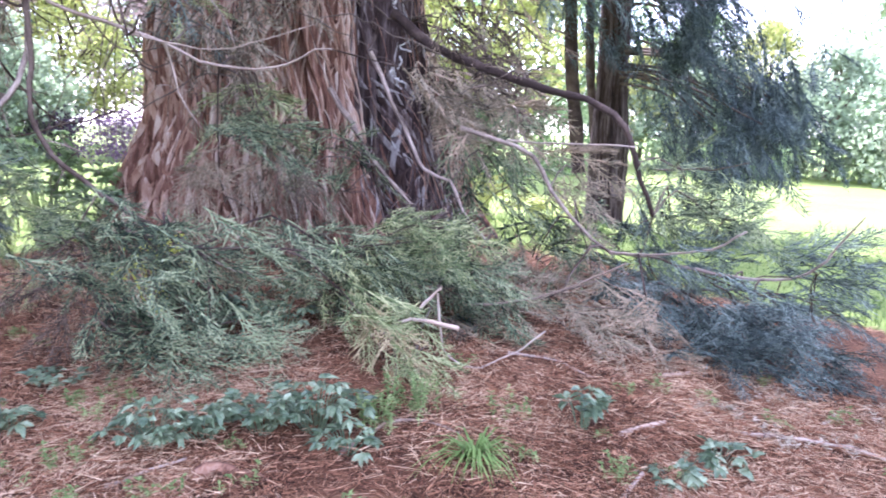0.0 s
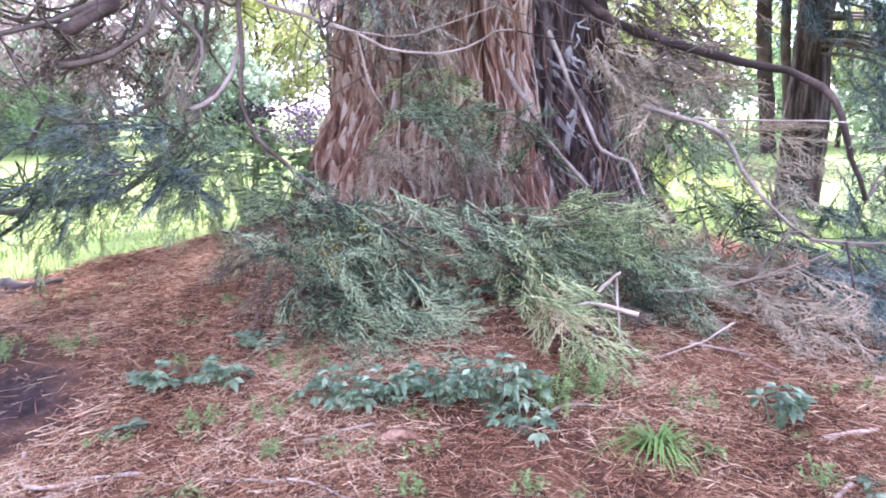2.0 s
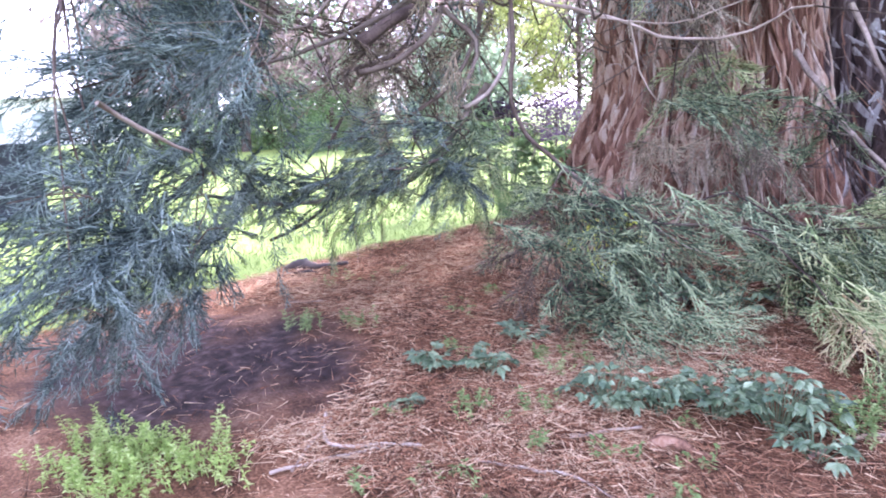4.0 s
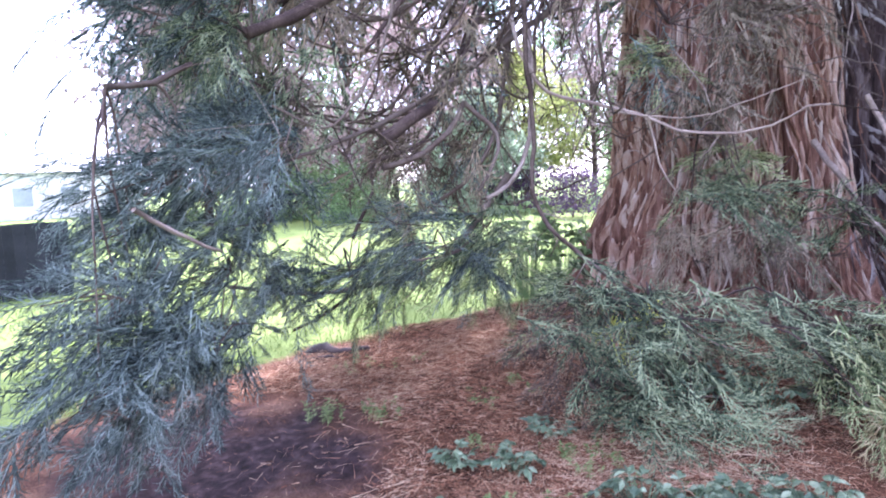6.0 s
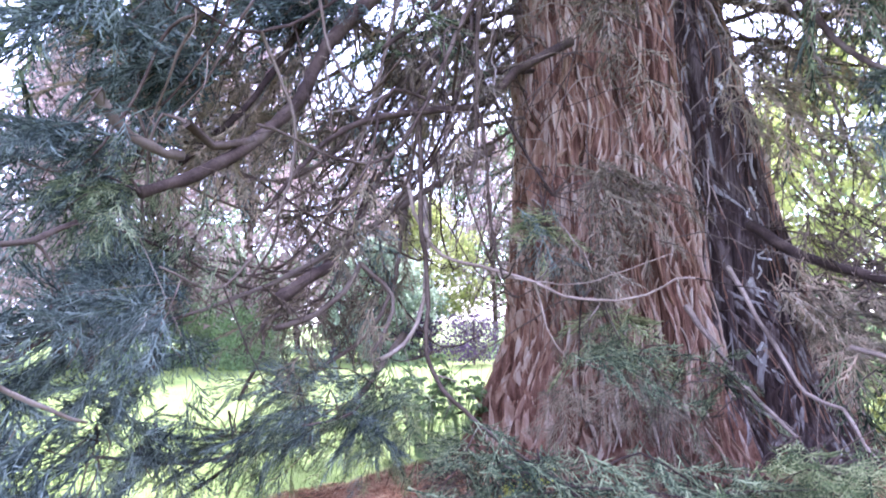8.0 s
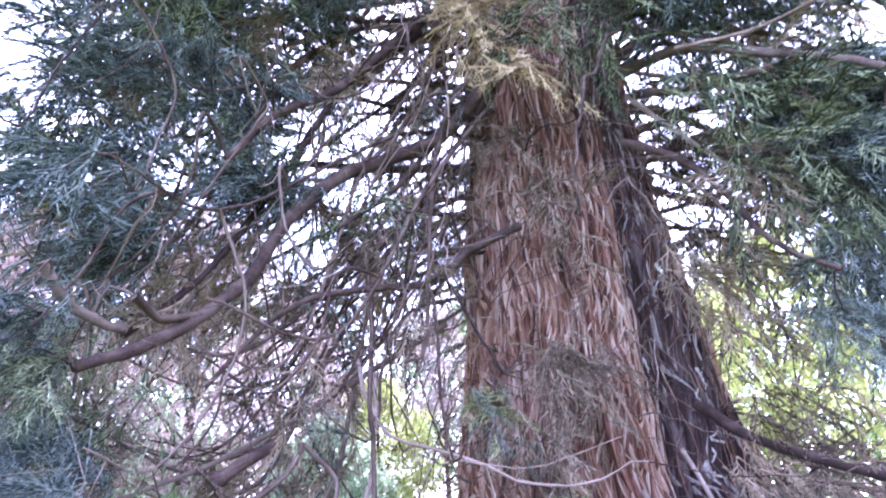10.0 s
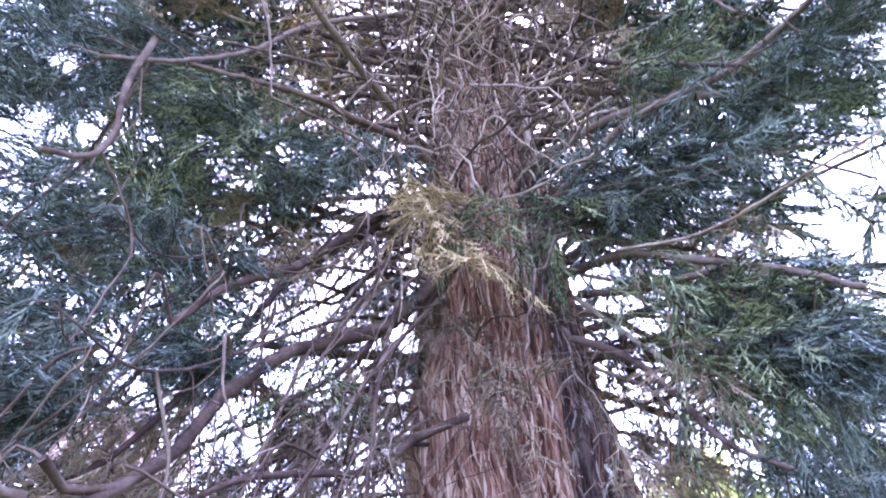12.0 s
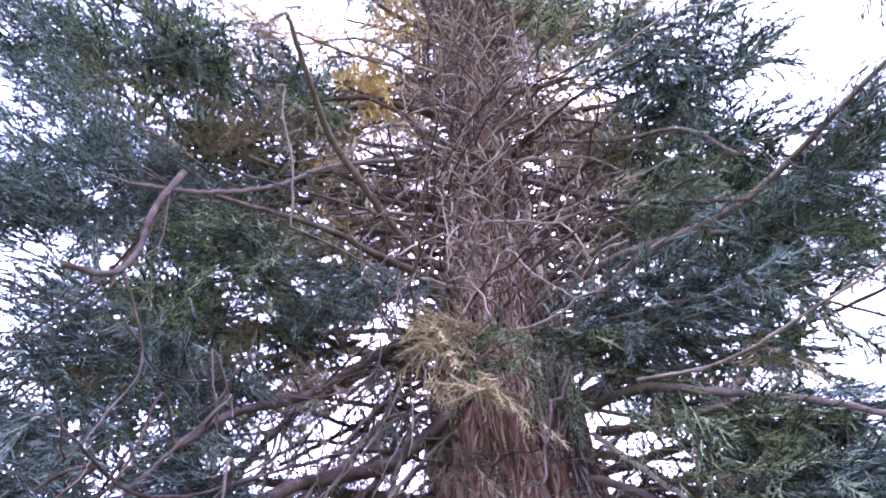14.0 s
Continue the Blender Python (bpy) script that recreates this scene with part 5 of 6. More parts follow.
def build_tangle():
    """Dead twigs that stick out round the trunk, thickest high up; the higher ones are one mass."""
    rest = Pile()
    for k in range(1450):
        z = rng.uniform(1.6, 5.5) if k < 210 else rng.uniform(5.0, 8.0) if k < 290 else rng.uniform(6.3, 21.0)
        th = rng.uniform(-2.9, 0.2)
        d = np.array([math.cos(th), math.sin(th), 0])
        side = np.array([-d[1], d[0], 0]) * rng.normal(0, 0.9)
        ln = rng.uniform(0.3, 1.25) if z < 5.5 else rng.uniform(0.7, 2.7)
        p0 = on_trunk(th, z, -0.02)
        drop = rng.uniform(-1.5, -0.2) if z < 5.5 else rng.uniform(-1.0, 0.8)
        p1 = p0 + (d * 0.55 + side * 0.4) * ln * 0.5 + np.array([0, 0, 0.10 * ln])
        p2 = p0 + (d * 0.55 + side) * ln * 0.9 + np.array([0, 0, drop * ln * 0.5])
        p3 = p2 + np.array([side[0] * 0.4, side[1] * 0.4, drop]) * ln * 0.4
        r = rng.uniform(0.003, 0.0075) * (1 + 0.09 * z)
        v, f = tube([p0, p1, p2, p3], r, r * 0.4, 4, 0.14, 0.1, 0.012)
        if k >= 290:
            r = rng.uniform(0.007, 0.027)
            if k % 3 == 0:
                p1 = p0 + d * 0.3 * ln + side * 0.2 * ln
                p2, p3 = p1 + side * 0.35 * ln + np.array([0, 0, drop * 0.8 * ln]), p1 + side * 0.5 * ln + d * 0.15 + np.array([0, 0, drop * 1.5 * ln])
            v, f = tube([p0, p1, p2, p3], r, r * 0.35, 5, 0.2, 0.12, 0.03)
        if k < 290:
            tree_part("dead_twig", v, f, (TWIG, MIDTWIG, DARKTWIG)[rng.integers(3)])
        else:
            rest.add(v, f)
    v, f = rest.get()
    tree_part("twig_mass", v, f, TANGLE, kind="stuff")


rng = np.random.default_rng(13)
build_tangle()


def build_whorls():
    """Bare lower parts of the high limbs, close above one another round the stem, rising and bowing over."""
    for k in range(95):
        z = 7.2 + 15.5 * (k / 95.0) ** 1.15
        th = -1.365 + (1 if k % 2 else -1) * rng.uniform(0.65, 2.3)
        d = np.array([math.cos(th), math.sin(th), 0])
        side = np.array([-d[1], d[0], 0]) * rng.normal(0, 0.35)
        ln, up = rng.uniform(1.8, 4.2) if th < -0.6 else rng.uniform(1.4, 2.6), rng.uniform(-0.25, 0.6)
        p0 = on_trunk(th, z, -0.1)
        pts = [p0] + [p0 + (d + side * q) * ln * q + np.array([0, 0, ln * (up * q - 0.9 * q * q + 0.35 * q ** 3)]) + rng.normal(0, 0.10, 3) for q in (0.2, 0.45, 0.7, 1.0)]
        r = rng.uniform(0.026, 0.075) * (1.0 + 0.03 * (z - 7))
        branch(r, r * 0.35, pts, (TWIG, DARKTWIG, MIDTWIG)[k % 3])


rng = np.random.default_rng(14)
build_whorls()


def build_arcs():
    """Bare drooping shoots with upturned ends, hanging from the limbs beside the trunk."""
    spots = [p for p, _ in LIMB_POINTS]
    for k in range(105):
        az, hd = radians(rng.uniform(24, 57)), rng.uniform(4.4, 7.0)
        p0 = np.array([-math.sin(az) * hd, math.cos(az) * hd, rng.uniform(2.7, 6.3)])
        root = min(spots, key=lambda p: np.linalg.norm(p - p0 - [0, 0, 0.35]))
        ln = rng.uniform(0.6, 1.7)
        a = az + (math.pi if k % 3 else 0.0) + rng.normal(0, 0.9)
        d = np.array([math.cos(a), math.sin(a), 0]) * ln * rng.uniform(0.4, 0.9)
        bow = rng.uniform(-0.3, 0.5)
        pts = [root, (root + p0) / 2 + np.array([0, 0, 0.06]), p0, p0 + d * (0.30 - 0.5 * bow) + np.array([0, 0, -0.45 * ln]), p0 + d * 0.65 + np.array([0, 0, -0.85 * ln]), p0 + d * 1.1 + np.array([0, 0, -0.78 * ln])]
        r = rng.uniform(0.006, 0.017)
        branch(r, r * 0.45, pts, DARKTWIG if rng.uniform() < 0.5 else TWIG, "shoot")


rng = np.random.default_rng(15)
build_arcs()


def build_hanging_sprays():
    """Small drooping sprays, green or browned, along the bare limbs beside the trunk."""
    spots = [p for p, _ in LIMB_POINTS if p[0] < -1.9 and p[1] > 3.0 and 1.5 < p[2] < 7.5]
    for k in range(140):
        p = spots[rng.integers(len(spots))] + rng.normal(0, 0.06, 3)
        tone = ("k", "h", "d", "h", "b")[k % 5]
        foliage(tree, p - [0, 0, 0.16], 0.2, 0.2, 0.18, 10, tone, (rng.uniform(-0.5, 0.2), -0.9), 0.75, MIDSPRAYS, "hanging_spray")


rng = np.random.default_rng(16)
build_hanging_sprays()

# ---- what stands beyond the tree
def polar(az, d, z=0.0):
    return (-math.sin(radians(az)) * d, math.cos(radians(az)) * d, z)


def broad_tree(name, label, category, mat, height=9.0, width=7.0, clumps=100, leaves=75, leaf=0.15, trunk_r=0.22, low=0.25, bark=None):
    e = thing(name, (0, 0, 0), label, category)
    pile = Pile()
    pile.add(*tube([(0, 0, -0.2), (0.1, 0, height * 0.2), (0, 0.1, height * 0.45), (0.1, 0, height * 0.8)], trunk_r, trunk_r * 0.2, 8, 0.4, 0.05))
    cs = []
    for k in range(clumps):
        a, q = rng.uniform(0, 2 * math.pi), rng.uniform(0.25, 1.0) ** 0.6
        t = rng.uniform(low, 1.0)
        prof = math.sin(min(1.0, (t - low) / (1 - low) * 0.85 + 0.18) * math.pi) ** 0.6
        cs.append(np.array([math.cos(a) * q * width / 2 * prof, math.sin(a) * q * width / 2 * prof, height * t]))
    for c in cs[::4]:
        s = np.array([0.05, 0.03, max(0.3, c[2] * 0.6)])
        pile.add(*tube([s, (s + c) / 2 + rng.normal(0, 0.1, 3), c], trunk_r * 0.3, 0.02, 5, 0.4, 0.05))
    v, f = pile.get()
    part("trunk", v, f, bark or DARKTWIG, e)
    n = clumps * leaves
    c = np.repeat(np.array(cs), leaves, 0)
    g = rng.normal(0, 1, (n, 3))
    g *= (rng.uniform(0.1, 1, n) ** 0.5 / np.linalg.norm(g, axis=1))[:, None]
    p = c + g * np.array([1.15, 1.15, 0.75]) * (0.35 + width / 10)
    a = rng.normal(0, 1, (n, 3))
    a /= np.linalg.norm(a, axis=1)[:, None]
    b = np.cross(a, rng.normal(0, 1, (n, 3)))
    b /= np.linalg.norm(b, axis=1)[:, None]
    s = leaf * rng.uniform(0.6, 1.4, (n, 1))
    v = np.stack([p - a * s, p + b * s * 0.75 + a * s * 0.3, p + a * s * 0.8 - b * s * 0.4], 1).reshape(-1, 3)
    part("crown", v, np.arange(3 * n).reshape(-1, 3), mat, e, smooth=False)
    return e


def place(ob, az, d, scale=1.0, turn=0.0, label=""):
    x, y, _ = polar(az, d)
    m = Matrix.LocRotScale((x, y, float(ground_z(x, y))), Euler((0, 0, turn)), (scale, scale, scale))
    c = copy_thing(ob, m)
    if label:
        c["label"] = label
    return c


def plant_all(ob, spots):
    first = True
    for az, d, s, turn in spots:
        if first:
            x, y, _ = polar(az, d)
            ob.matrix_basis = Matrix.LocRotScale((x, y, 0), Euler((0, 0, turn)), (s, s, s))
            size = s
            first = False
        else:
            place(ob, az, d, s / size, turn)


plant_all(broad_tree("broadleaf_tree", "sunlit green broadleaf tree at the lawn's edge", "tree", TREE_GREEN, 11, 9),
          [(-33, 40, 0.75, 0), (-45, 34, 0.9, 1), (2, 42, 1.2, 2), (18, 46, 1.2, 3), (40, 50, 1.2, 4), (46, 54, 1.1, 2), (22, 54, 1.5, 5), (53, 50, 1.2, 0), (-12, 44, 1.0, 1), (-20, 42, 0.75, 3), (-8, 36, 0.9, 5), (75, 40, 0.8, 2), (95, 35, 1, 1), (-75, 35, 1, 4), (-110, 35, 1.1, 0), (150, 35, 1.1, 3), (-150, 32, 1, 2), (125, 36, 1, 5)])
plant_all(broad_tree("lime_leaved_tree", "tree with fresh yellow-green leaves in sun", "tree", TREE_LIME, 10, 7),
          [(-25, 38, 0.7, 0), (-3, 27, 1.1, 1), (6, 33, 1.1, 2), (29, 36, 0.8, 3), (14, 36, 1, 0.6), (-16, 34, 0.55, 5)])
plant_all(broad_tree("pale_leaved_tree", "bushy tree with pale grey-green leaves", "tree", TREE_PALE, 6, 6, low=0.05),
          [(-29.5, 30, 0.8, 0), (-36, 27, 0.8, 1), (-20, 33, 0.9, 2), (33, 32, 0.9, 3), (44, 38, 0.9, 4), (49, 36, 0.8, 2)])
plant_all(broad_tree("dark_conifer", "tall dark evergreen tree beyond the lawn", "tree", TREE_DARK, 17, 6, 150, 65, 0.2, 0.3, 0.08),
          [(57.5, 38, 1, 0), (33, 56, 1.1, 4)])
plant_all(broad_tree("blossom_tree", "ornamental tree covered in pink blossom", "tree", BLOSSOM, 14, 9, 120, 80, 0.13, 0.2, 0.15),
          [(51, 32, 1.15, 0), (23.5, 42, 0.95, 1), (37, 36, 0.9, 3), (55.5, 33, 1.1, 2), (44, 33, 1.1, 5)])
plant_all(broad_tree("purple_bush", "rounded shrub with purple leaves", "shrub", PURPLE, 2.6, 3.6, 26, 90, 0.09, 0.06, 0.15),
          [(25.5, 27, 0.75, 0), (30, 31, 0.8, 1), (36, 34, 0.8, 3)])
plant_all(broad_tree("green_bush", "leafy green shrub at the lawn's edge", "shrub", TREE_GREEN, 2.4, 3.4, 26, 90, 0.09, 0.06, 0.05),
          [(-23, 27, 1, 0), (-34, 30, 1.0, 1), (-10, 26, 1, 2), (-4, 24, 1, 3), (1, 25, 1.1, 4), (8, 28, 1.1, 2), (21, 30, 1, 1), (44, 30, 1, 3), (48, 33, 1, 2), (55, 34, 1.1, 1)])


def second_conifer():
    """The neighbour: dark stems and curtains of hanging foliage."""
    x, y, _ = polar(-13.5, 12.0)
    e = thing("neighbouring_conifer", (x, y, 0), "dark conifer with hanging blue-green foliage beside the lawn", "tree")
    at0 = np.array([x, y, 0])
    v, f = tube([(0, 0, -0.1), (0.02, 0, 0.5), (0.02, 0, 1.2), (0, 0.05, 4), (0, 0, 8)], 0.34, 0.12, 40, 0.1, 0.02)
    a = np.arctan2(v[:, 1], v[:, 0])
    v[:, :2] *= (1 + 0.16 * (vnoise(a * 4, v[:, 2] * 0.8, 6) - 0.5) + 0.12 * (vnoise(a * 9, v[:, 2] * 2, 7) - 0.5))[:, None]
    part("trunk", v, f, DARKBARK, e)
    for az, d, r in ((-10.3, 11.6, 0.13), (-11.8, 12.2, 0.09)):
        px_, py_, _ = polar(az, d)
        b = np.array([px_, py_, 0]) - at0
        v, f = tube([b + [0.2, 0, 0.9], b + [0.12, 0, 1.6], b + [-0.05, 0, 3.2], b + [-0.15, 0, 7]], r, r * 0.6, 8, 0.25, 0.06)
        part("stem", v, f, DARKTWIG, e)
    for k in range(54):
        az = rng.uniform(-20.5, -16.0) if k < 28 else rng.uniform(-26.0, -19) if k < 42 else rng.uniform(-16, -8)
        d, z = rng.uniform(9.5, 13), rng.uniform(1.5, 2.2) if 28 <= k < 42 else rng.uniform(2.2, 7.0)
        if k >= 42 and z < 3.4:
            continue
        px_, py_, _ = polar(az, d, z)
        c = np.array([px_, py_, z]) - at0
        s = np.array([0, 0, z + 0.8])
        v, f = tube([s, (s + c) / 2 + [0, 0, 0.2], c], 0.03, 0.01, 5, 0.3, 0.05)
        limb = part("limb", v, f, DARKTWIG, e)
        n = 24
        pile = Pile()
        q = rng.normal(0, 1, (n, 3)) * [0.34, 0.34, 0.42]
        dirs = np.array([0.35, -0.1, -0.8]) + rng.normal(0, 0.3, (n, 3))
        sprays(pile, c + q, dirs, rng.uniform(0.9, 1.5, n), SPRAYS)
        v, f = pile.get()
        part("foliage", v, f, FOLIAGE["n"], limb, smooth=False)


rng = np.random.default_rng(17)
second_conifer()


def box_np(x0, y0, z0, x1, y1, z1):
    v = np.array([(x, y, z) for x in (x0, x1) for y in (y0, y1) for z in (z0, z1)], float)
    return v, np.array([(0, 1, 3, 2), (4, 6, 7, 5), (0, 4, 5, 1), (2, 3, 7, 6), (0, 2, 6, 4), (1, 5, 7, 3)])


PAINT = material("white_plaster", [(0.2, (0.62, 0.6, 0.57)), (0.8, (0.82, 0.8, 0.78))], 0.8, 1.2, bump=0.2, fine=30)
PANE = material("window_pane", [(0.2, (0.3, 0.33, 0.36)), (0.8, (0.42, 0.45, 0.48))], 0.2, 1.0, bump=0.0, fine=10)
SLATE = material("dark_boards", [(0.2, (0.010, 0.011, 0.016)), (0.8, (0.026, 0.027, 0.037))], 0.7, 2, bump=0.3, fine=30, obj=0.4)


def build_fence():
    x, y, _ = polar(75.5, 13.0)
    e = thing("board_fence", (x, y, 0), "dark board fence at the edge of the lawn", "fence")
    e.rotation_euler = (0, 0, radians(75.5))
    for k in range(30):
        v, f = box_np(-2.6 + k * 0.16, -0.012, 0.0, -2.6 + k * 0.16 + 0.158, 0.012, 1.25 + rng.uniform(-0.01, 0.01))
        part("board", v, f, SLATE, e, smooth=False)
    for z in (0.3, 1.0):
        v, f = box_np(-2.6, 0.015, z, 2.2, 0.06, z + 0.07)
        part("rail", v, f, SLATE, e, smooth=False)


build_fence()


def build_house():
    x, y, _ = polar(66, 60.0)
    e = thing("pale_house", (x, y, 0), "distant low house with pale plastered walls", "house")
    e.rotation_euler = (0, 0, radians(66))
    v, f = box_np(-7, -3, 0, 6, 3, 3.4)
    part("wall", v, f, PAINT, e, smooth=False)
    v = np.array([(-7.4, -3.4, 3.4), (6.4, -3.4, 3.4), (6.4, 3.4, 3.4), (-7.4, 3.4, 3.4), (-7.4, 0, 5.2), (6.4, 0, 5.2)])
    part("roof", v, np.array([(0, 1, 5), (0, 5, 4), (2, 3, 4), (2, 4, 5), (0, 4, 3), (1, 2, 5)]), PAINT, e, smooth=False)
    for k in range(4):
        v, f = box_np(-5.6 + k * 3.0, -3.06, 1.0, -4.4 + k * 3.0, -3.0, 2.3)
        part("window", v, f, PANE, e, smooth=False)


build_house()

# ---- plants and sticks on the litter
def leaf_blade(base, d, up, ln, w, fold=0.25):
    """One pointed leaf, folded along its midrib: 6 points, 6 triangles."""
    d = d / np.linalg.norm(d)
    s = np.cross(d, up)
    s /= np.linalg.norm(s) + 1e-9
    n = np.cross(s, d)
    c = [base, base + d * ln * 0.45 + n * ln * 0.05, base + d * ln - n * ln * 0.12]
    l1, r1 = (c[1] + k * s * w + n * w * fold for k in (1, -1))
    l2, r2 = (base + d * ln * 0.75 + k * s * w * 0.6 + n * w * fold * 0.4 for k in (1, -1))
    return np.array([c[0], c[1], c[2], l1, r1, l2, r2]), np.array([(0, 1, 3), (0, 4, 1), (1, 5, 3), (1, 4, 6), (1, 2, 5), (1, 6, 2)])


def leafy_plant(x, y, spread, height, n, label, size=0.064, mat=None):
    height *= 1.3
    z = float(ground_z(x, y))
    e = thing("leafy_plant", (x, y, z), label, "plant", "low leafy plants")
    for k in range(int(n * 1.8)):
        leaf = Pile()
        a, q = rng.uniform(0, 2 * math.pi), rng.uniform(0.15, 1) ** 0.6
        top = np.array([math.cos(a) * spread * q, math.sin(a) * spread * q * 0.6, height * (1.1 - 0.6 * q) * rng.uniform(0.7, 1.2)])
        foot = np.array([top[0] * 0.25, top[1] * 0.25, 0])
        leaf.add(*tube([foot, foot * 0.4 + top * 0.6 + [0, 0, height * 0.2], top], 0.003, 0.002, 4, 0.06, 0.05))
        out = np.array([math.cos(a), math.sin(a), rng.uniform(-0.6, 0.5)])
        for m in range(5):
            t = (m - 2) * 0.62 + rng.normal(0, 0.1)
            d = np.array([out[0] * math.cos(t) - out[1] * math.sin(t), out[0] * math.sin(t) + out[1] * math.cos(t), out[2] + rng.normal(0, 0.12)])
            leaf.add(*leaf_blade(top, d, np.array([0, 0, 1.0]) + rng.normal(0, 0.45, 3), size * rng.uniform(0.6, 1.3) * (1.1 - 0.12 * abs(m - 2)), size * 0.24))
        part("leaf", *leaf.get(), mat or LEAF, e, smooth=False)


def herb(x, y, spread, height, n, label, mat=None):
    """Upright slim stems with whorls of small leaves."""
    z = float(ground_z(x, y))
    e = thing("small_herb", (x, y, z), label, "plant", "small light-green herbs")
    for k in range(n):
        sprig = Pile()
        p = np.array([rng.normal(0, spread * 0.5), rng.normal(0, spread * 0.4), 0])
        h = height * rng.uniform(0.5, 1.15)
        top = p + np.array([rng.normal(0, 0.25) * h, rng.normal(0, 0.25) * h, h])
        sprig.add(*tube([p, (p + top) / 2 + rng.normal(0, 0.006, 3), top], 0.0022, 0.0012, 3, 0.06, 0.05))
        for t in np.linspace(0.2, 1, max(3, int(h / 0.022))):
            for m in range(4):
                a = rng.uniform(0, 2 * math.pi)
                sprig.add(*leaf_blade(p + (top - p) * t, np.array([math.cos(a), math.sin(a), rng.uniform(-0.1, 0.7)]), np.array([0, 0, 1.0]), rng.uniform(0.02, 0.036), 0.006))
        part("sprig", *sprig.get(), mat or HERB, e, smooth=False)


def grass_tuft(x, y, radius, n, label):
    z = float(ground_z(x, y))
    e = thing("grass_tuft", (x, y, z), label, "grass", "grass tufts")
    for k in range(n):
        a, ln = rng.uniform(0, 2 * math.pi), radius * rng.uniform(0.6, 1.25)
        d = np.array([math.cos(a), math.sin(a), 0])
        s = np.array([-d[1], d[0], 0]) * 0.0075
        t = np.linspace(0, 1, 5)[:, None]
        c = d * ln * t ** 1.2 * rng.uniform(0.3, 1.0) + np.array([0, 0, 1.0]) * ln * (1.6 * t - 1.55 * t * t) * rng.uniform(0.4, 1.1) + d * 0.03 * rng.uniform(0, 1)
        w = s * (1 - t * 0.92)
        v = np.concatenate([c + w, c - w])
        i = np.arange(4)
        f = (np.concatenate([np.stack([i, i + 5, i + 6], -1), np.stack([i, i + 6, i + 1], -1)]))
        part("blade", v, f, GRASSBLADE, e, smooth=False)


rng = np.random.default_rng(19)
BLUE = "low plant with bluish-green lobed leaves among the litter"
leafy_plant(-1.23, 2.71, 0.20, 0.15, 20, BLUE)
leafy_plant(-1.02, 2.76, 0.16, 0.15, 14, BLUE)
leafy_plant(-0.80, 2.85, 0.18, 0.16, 16, BLUE)
leafy_plant(-0.56, 2.88, 0.24, 0.19, 24, BLUE)
leafy_plant(-0.40, 2.74, 0.14, 0.10, 10, BLUE)
leafy_plant(-2.21, 2.65, 0.12, 0.10, 9, "small plant with broad soft green leaves on litter")
leafy_plant(-1.88, 2.74, 0.13, 0.12, 10, "small plant with broad soft green leaves on litter")
leafy_plant(-1.93, 3.22, 0.13, 0.08, 8, "pale green small-leaved plant under the bough")
leafy_plant(-2.10, 2.30, 0.07, 0.05, 5, "little seedling with green leaves on litter")
leafy_plant(0.67, 2.94, 0.09, 0.19, 9, "upright single plant with rounded pale leaves", 0.07)
leafy_plant(-1.35, 3.75, 0.28, 0.25, 22, "leafy plant growing in the shade under the bough")
leafy_plant(-0.95, 3.80, 0.24, 0.22, 18, "leafy plant growing in the shade under the bough")
leafy_plant(-1.75, 4.0, 0.22, 0.45, 16, "small shrub with yellow new leaves under the bough", 0.06, YELLOWLEAF)
leafy_plant(1.0, 2.6, 0.12, 0.06, 7, "pale weathered low plant on litter")
leafy_plant(1.25, 2.75, 0.16, 0.07, 9, "pale weathered low plant on litter")
leafy_plant(2.1, 2.7, 0.10, 0.06, 6, "small green seedling at the litter's edge", 0.06, HERB)
leafy_plant(-3.45, 5.75, 0.40, 0.75, 46, "broad-leaved green shrub beside the trunk's foot", 0.10, TREE_GREEN)
leafy_plant(-3.15, 5.95, 0.35, 0.65, 36, "broad-leaved green shrub beside the trunk's foot", 0.10, TREE_GREEN)
leafy_plant(0.4, 7.6, 0.5, 0.5, 34, "sunlit green undergrowth behind the trunk", 0.10, TREE_LIME)
leafy_plant(1.2, 8.2, 0.5, 0.4, 30, "sunlit green undergrowth behind the trunk", 0.10, TREE_LIME)
grass_tuft(0.16, 2.69, 0.26, 130, "arching tuft of bright green grass in the litter")
FRESH = "patch of fine light-green herbs sprouting through litter"
herb(-0.14, 3.05, 0.16, 0.17, 22, FRESH)
herb(-0.30, 2.92, 0.14, 0.15, 18, FRESH)
herb(0.38, 3.05, 0.14, 0.10, 10, FRESH)
herb(-2.81, 1.46, 0.24, 0.16, 46, "bright lime-green clump of spring herbs on earth", LIMEHERB)
herb(-3.05, 1.30, 0.24, 0.18, 46, "bright lime-green clump of spring herbs on earth", LIMEHERB)
herb(-2.50, 1.52, 0.22, 0.10, 30, "bright lime-green clump of spring herbs on earth", LIMEHERB)
herb(-2.75, 1.18, 0.22, 0.14, 30, "bright lime-green clump of spring herbs on earth", LIMEHERB)
herb(-3.42, 2.88, 0.16, 0.12, 16, FRESH)
herb(-3.12, 3.05, 0.16, 0.10, 16, FRESH)
herb(-3.83, 3.83, 0.25, 0.08, 14, FRESH)
herb(-2.51, 3.38, 0.14, 0.07, 9, FRESH)
herb(-1.36, 2.27, 0.07, 0.10, 6, FRESH)
herb(-1.73, 2.37, 0.12, 0.09, 10, FRESH)
herb(-1.50, 2.52, 0.12, 0.09, 10, FRESH)
herb(-1.05, 2.35, 0.10, 0.07, 8, FRESH)
herb(-0.75, 2.15, 0.08, 0.10, 7, FRESH)
herb(-0.35, 2.3, 0.10, 0.06, 7, FRESH)
herb(-1.60, 3.0, 0.3, 0.07, 22, FRESH)
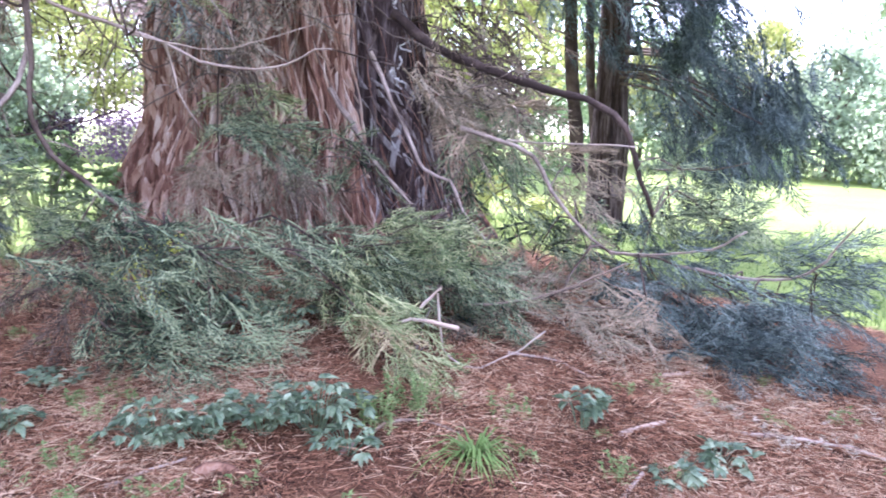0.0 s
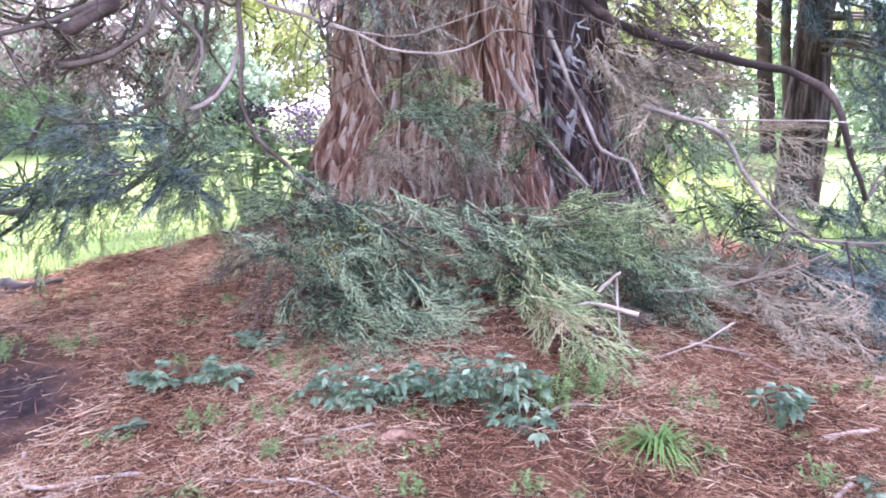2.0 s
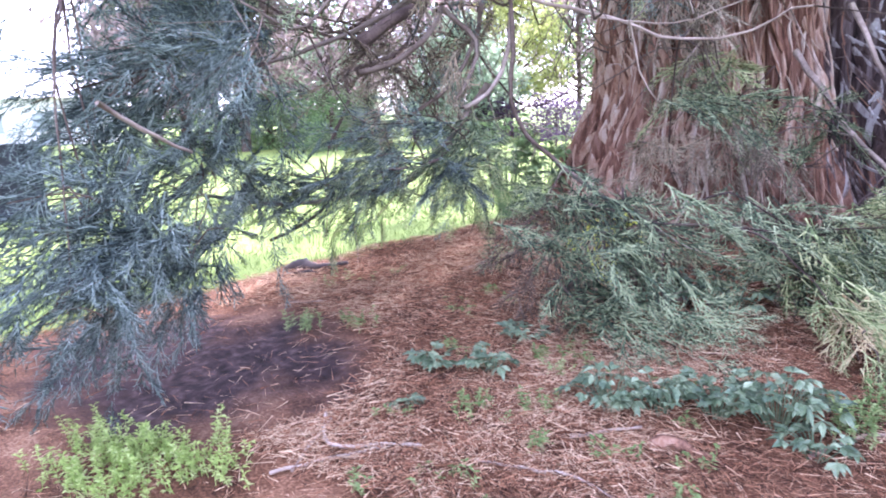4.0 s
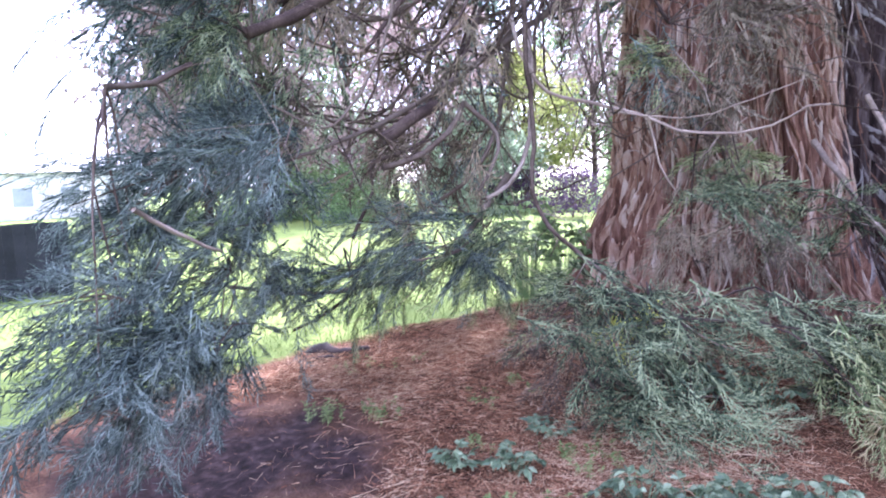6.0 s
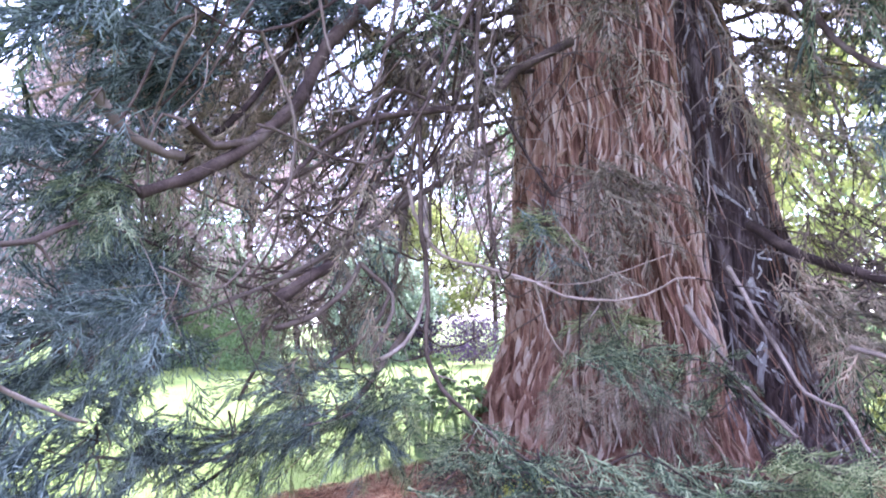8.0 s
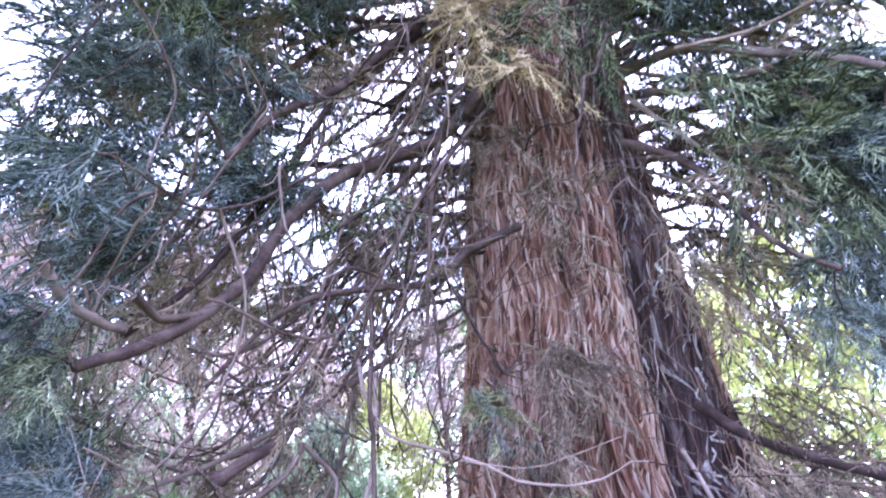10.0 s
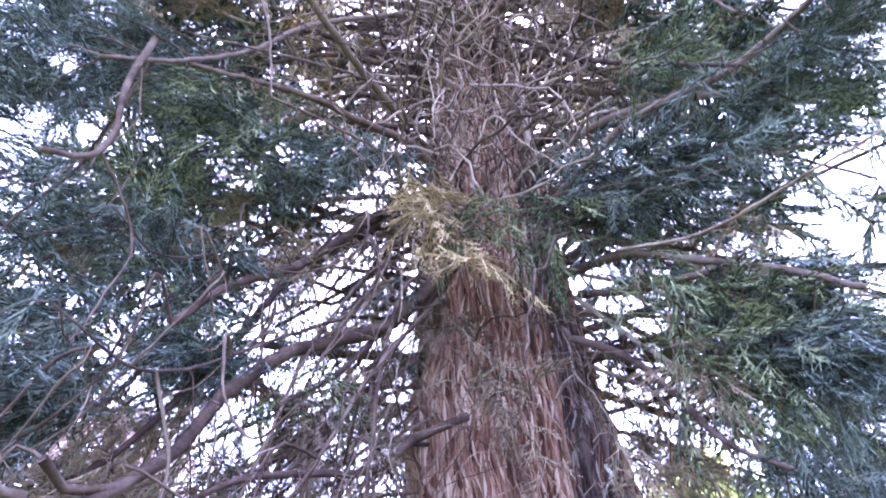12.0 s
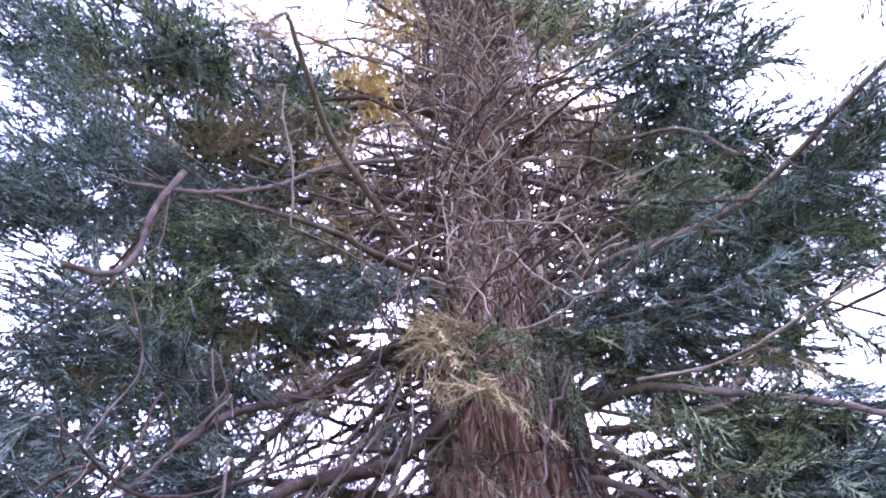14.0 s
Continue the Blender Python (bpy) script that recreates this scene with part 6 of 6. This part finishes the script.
herb(0.75, 2.55, 0.08, 0.10, 7, FRESH)

for k in range(34):
    a, b = rng.uniform(-3.6, 2.2), rng.uniform(1.5, 4.2)
    herb(a, b, 0.09, rng.uniform(0.03, 0.08), int(rng.integers(4, 9)), "tiny green weed sprouting through the litter")

for k in range(16):
    herb(rng.uniform(1.3, 2.7), rng.uniform(2.4, 3.6), 0.14, rng.uniform(0.03, 0.06), 8, "thin patch of dry pale grass at the litter's edge", DRYGRASS)


def ground_stick(pts, r0, r1, label, mat=None, name="fallen_stick", rough=0.12):
    x, y = pts[0][0], pts[0][1]
    p = [(a, b, float(ground_z(a, b)) + r0 + 0.012 + (c[0] if c else 0.0)) for a, b, *c in pts]
    v, f = tube(p, r0, r1, 7, 0.06, rough, 0.003 if rough < 0.2 else 0.008)
    o = np.array([x, y, float(ground_z(x, y))])
    ob = new(name, mesh_of(name, v - o, f, mat or STICK))
    ob.location = o
    tagged(ob, label, "stick", "fallen sticks")


PALE = "bare pale fallen stick lying on conifer litter"
ground_stick([(0.84, 2.90), (0.95, 2.98), (1.10, 3.06)], 0.013, 0.011, "short broken piece of pale wood on the litter", PALEWOOD)
ground_stick([(-0.42, 2.72), (-0.25, 2.92), (-0.05, 2.95), (0.10, 2.86)], 0.010, 0.006, PALE)
ground_stick([(1.45, 3.0), (1.65, 3.05), (1.95, 2.98), (2.15, 2.85)], 0.012, 0.008, PALE)
ground_stick([(0.40, 3.80), (0.65, 3.72), (0.85, 3.55)], 0.010, 0.006, PALE)
ground_stick([(1.28, 3.66), (1.45, 3.70)], 0.012, 0.010, PALE, PALEWOOD)
ground_stick([(-2.42, 2.08), (-2.20, 1.88), (-1.90, 1.98), (-1.80, 2.02)], 0.011, 0.007, PALE)
ground_stick([(-2.28, 1.60), (-2.12, 1.80), (-1.92, 1.96)], 0.009, 0.006, PALE)
ground_stick([(-2.36, 2.05), (-2.20, 1.65)], 0.008, 0.007, PALE)
ground_stick([(-2.95, 4.15), (-2.75, 4.42), (-2.68, 4.52)], 0.012, 0.009, PALE)
ground_stick([(-1.55, 2.05), (-1.15, 2.12), (-0.72, 2.02), (-0.30, 2.20)], 0.007, 0.004, PALE)
ground_stick([(-0.15, 2.25), (0.2, 2.32), (0.62, 2.2)], 0.006, 0.004, PALE)
ground_stick([(0.72, 2.42), (0.86, 2.6)], 0.012, 0.009, PALE)
ground_stick([(-1.30, 2.42), (-1.05, 2.62)], 0.008, 0.006, PALE)
ground_stick([(-3.9, 3.2), (-3.6, 3.35)], 0.010, 0.008, PALE)
ground_stick([(-0.97, 2.50, -0.02), (-0.90, 2.53, -0.01), (-0.80, 2.53, -0.012), (-0.70, 2.50, -0.025)], 0.028, 0.014, "curved chunk of fallen red bark on the litter", STRIP, "bark_chunk", 0.3)
ground_stick([(-4.78, 4.0, -0.02), (-4.6, 4.07, -0.01), (-4.4, 4.04, -0.015), (-4.15, 4.15, -0.02)], 0.05, 0.022, "dark rotten log lying at the edge of the lawn", LOGDARK, "rotten_log", 0.42)
ground_stick([(-4.55, 3.85, -0.012), (-4.4, 3.92, -0.01), (-4.28, 3.9, -0.012)], 0.03, 0.014, "dark broken lump of rotten wood", LOGDARK, "rotten_log", 0.45)

# outer boughs on the side away from the wide lawn
clump(1.07, 4.99, 4.76, 0.35, 0.20, 26, "g", 0.5, -0.2)
clump(1.08, 5.30, 5.48, 0.28, 0.22, 14, "b", 0.5, -0.2)
clump(-3.47, 5.29, 6.27, 0.39, 0.19, 14, "b", -0.4, -0.2)
clump(-4.42, 4.28, 6.09, 0.37, 0.19, 14, "b", -0.4, -0.2)
build_litter(9000, -1.9, 0.9, 0.0)
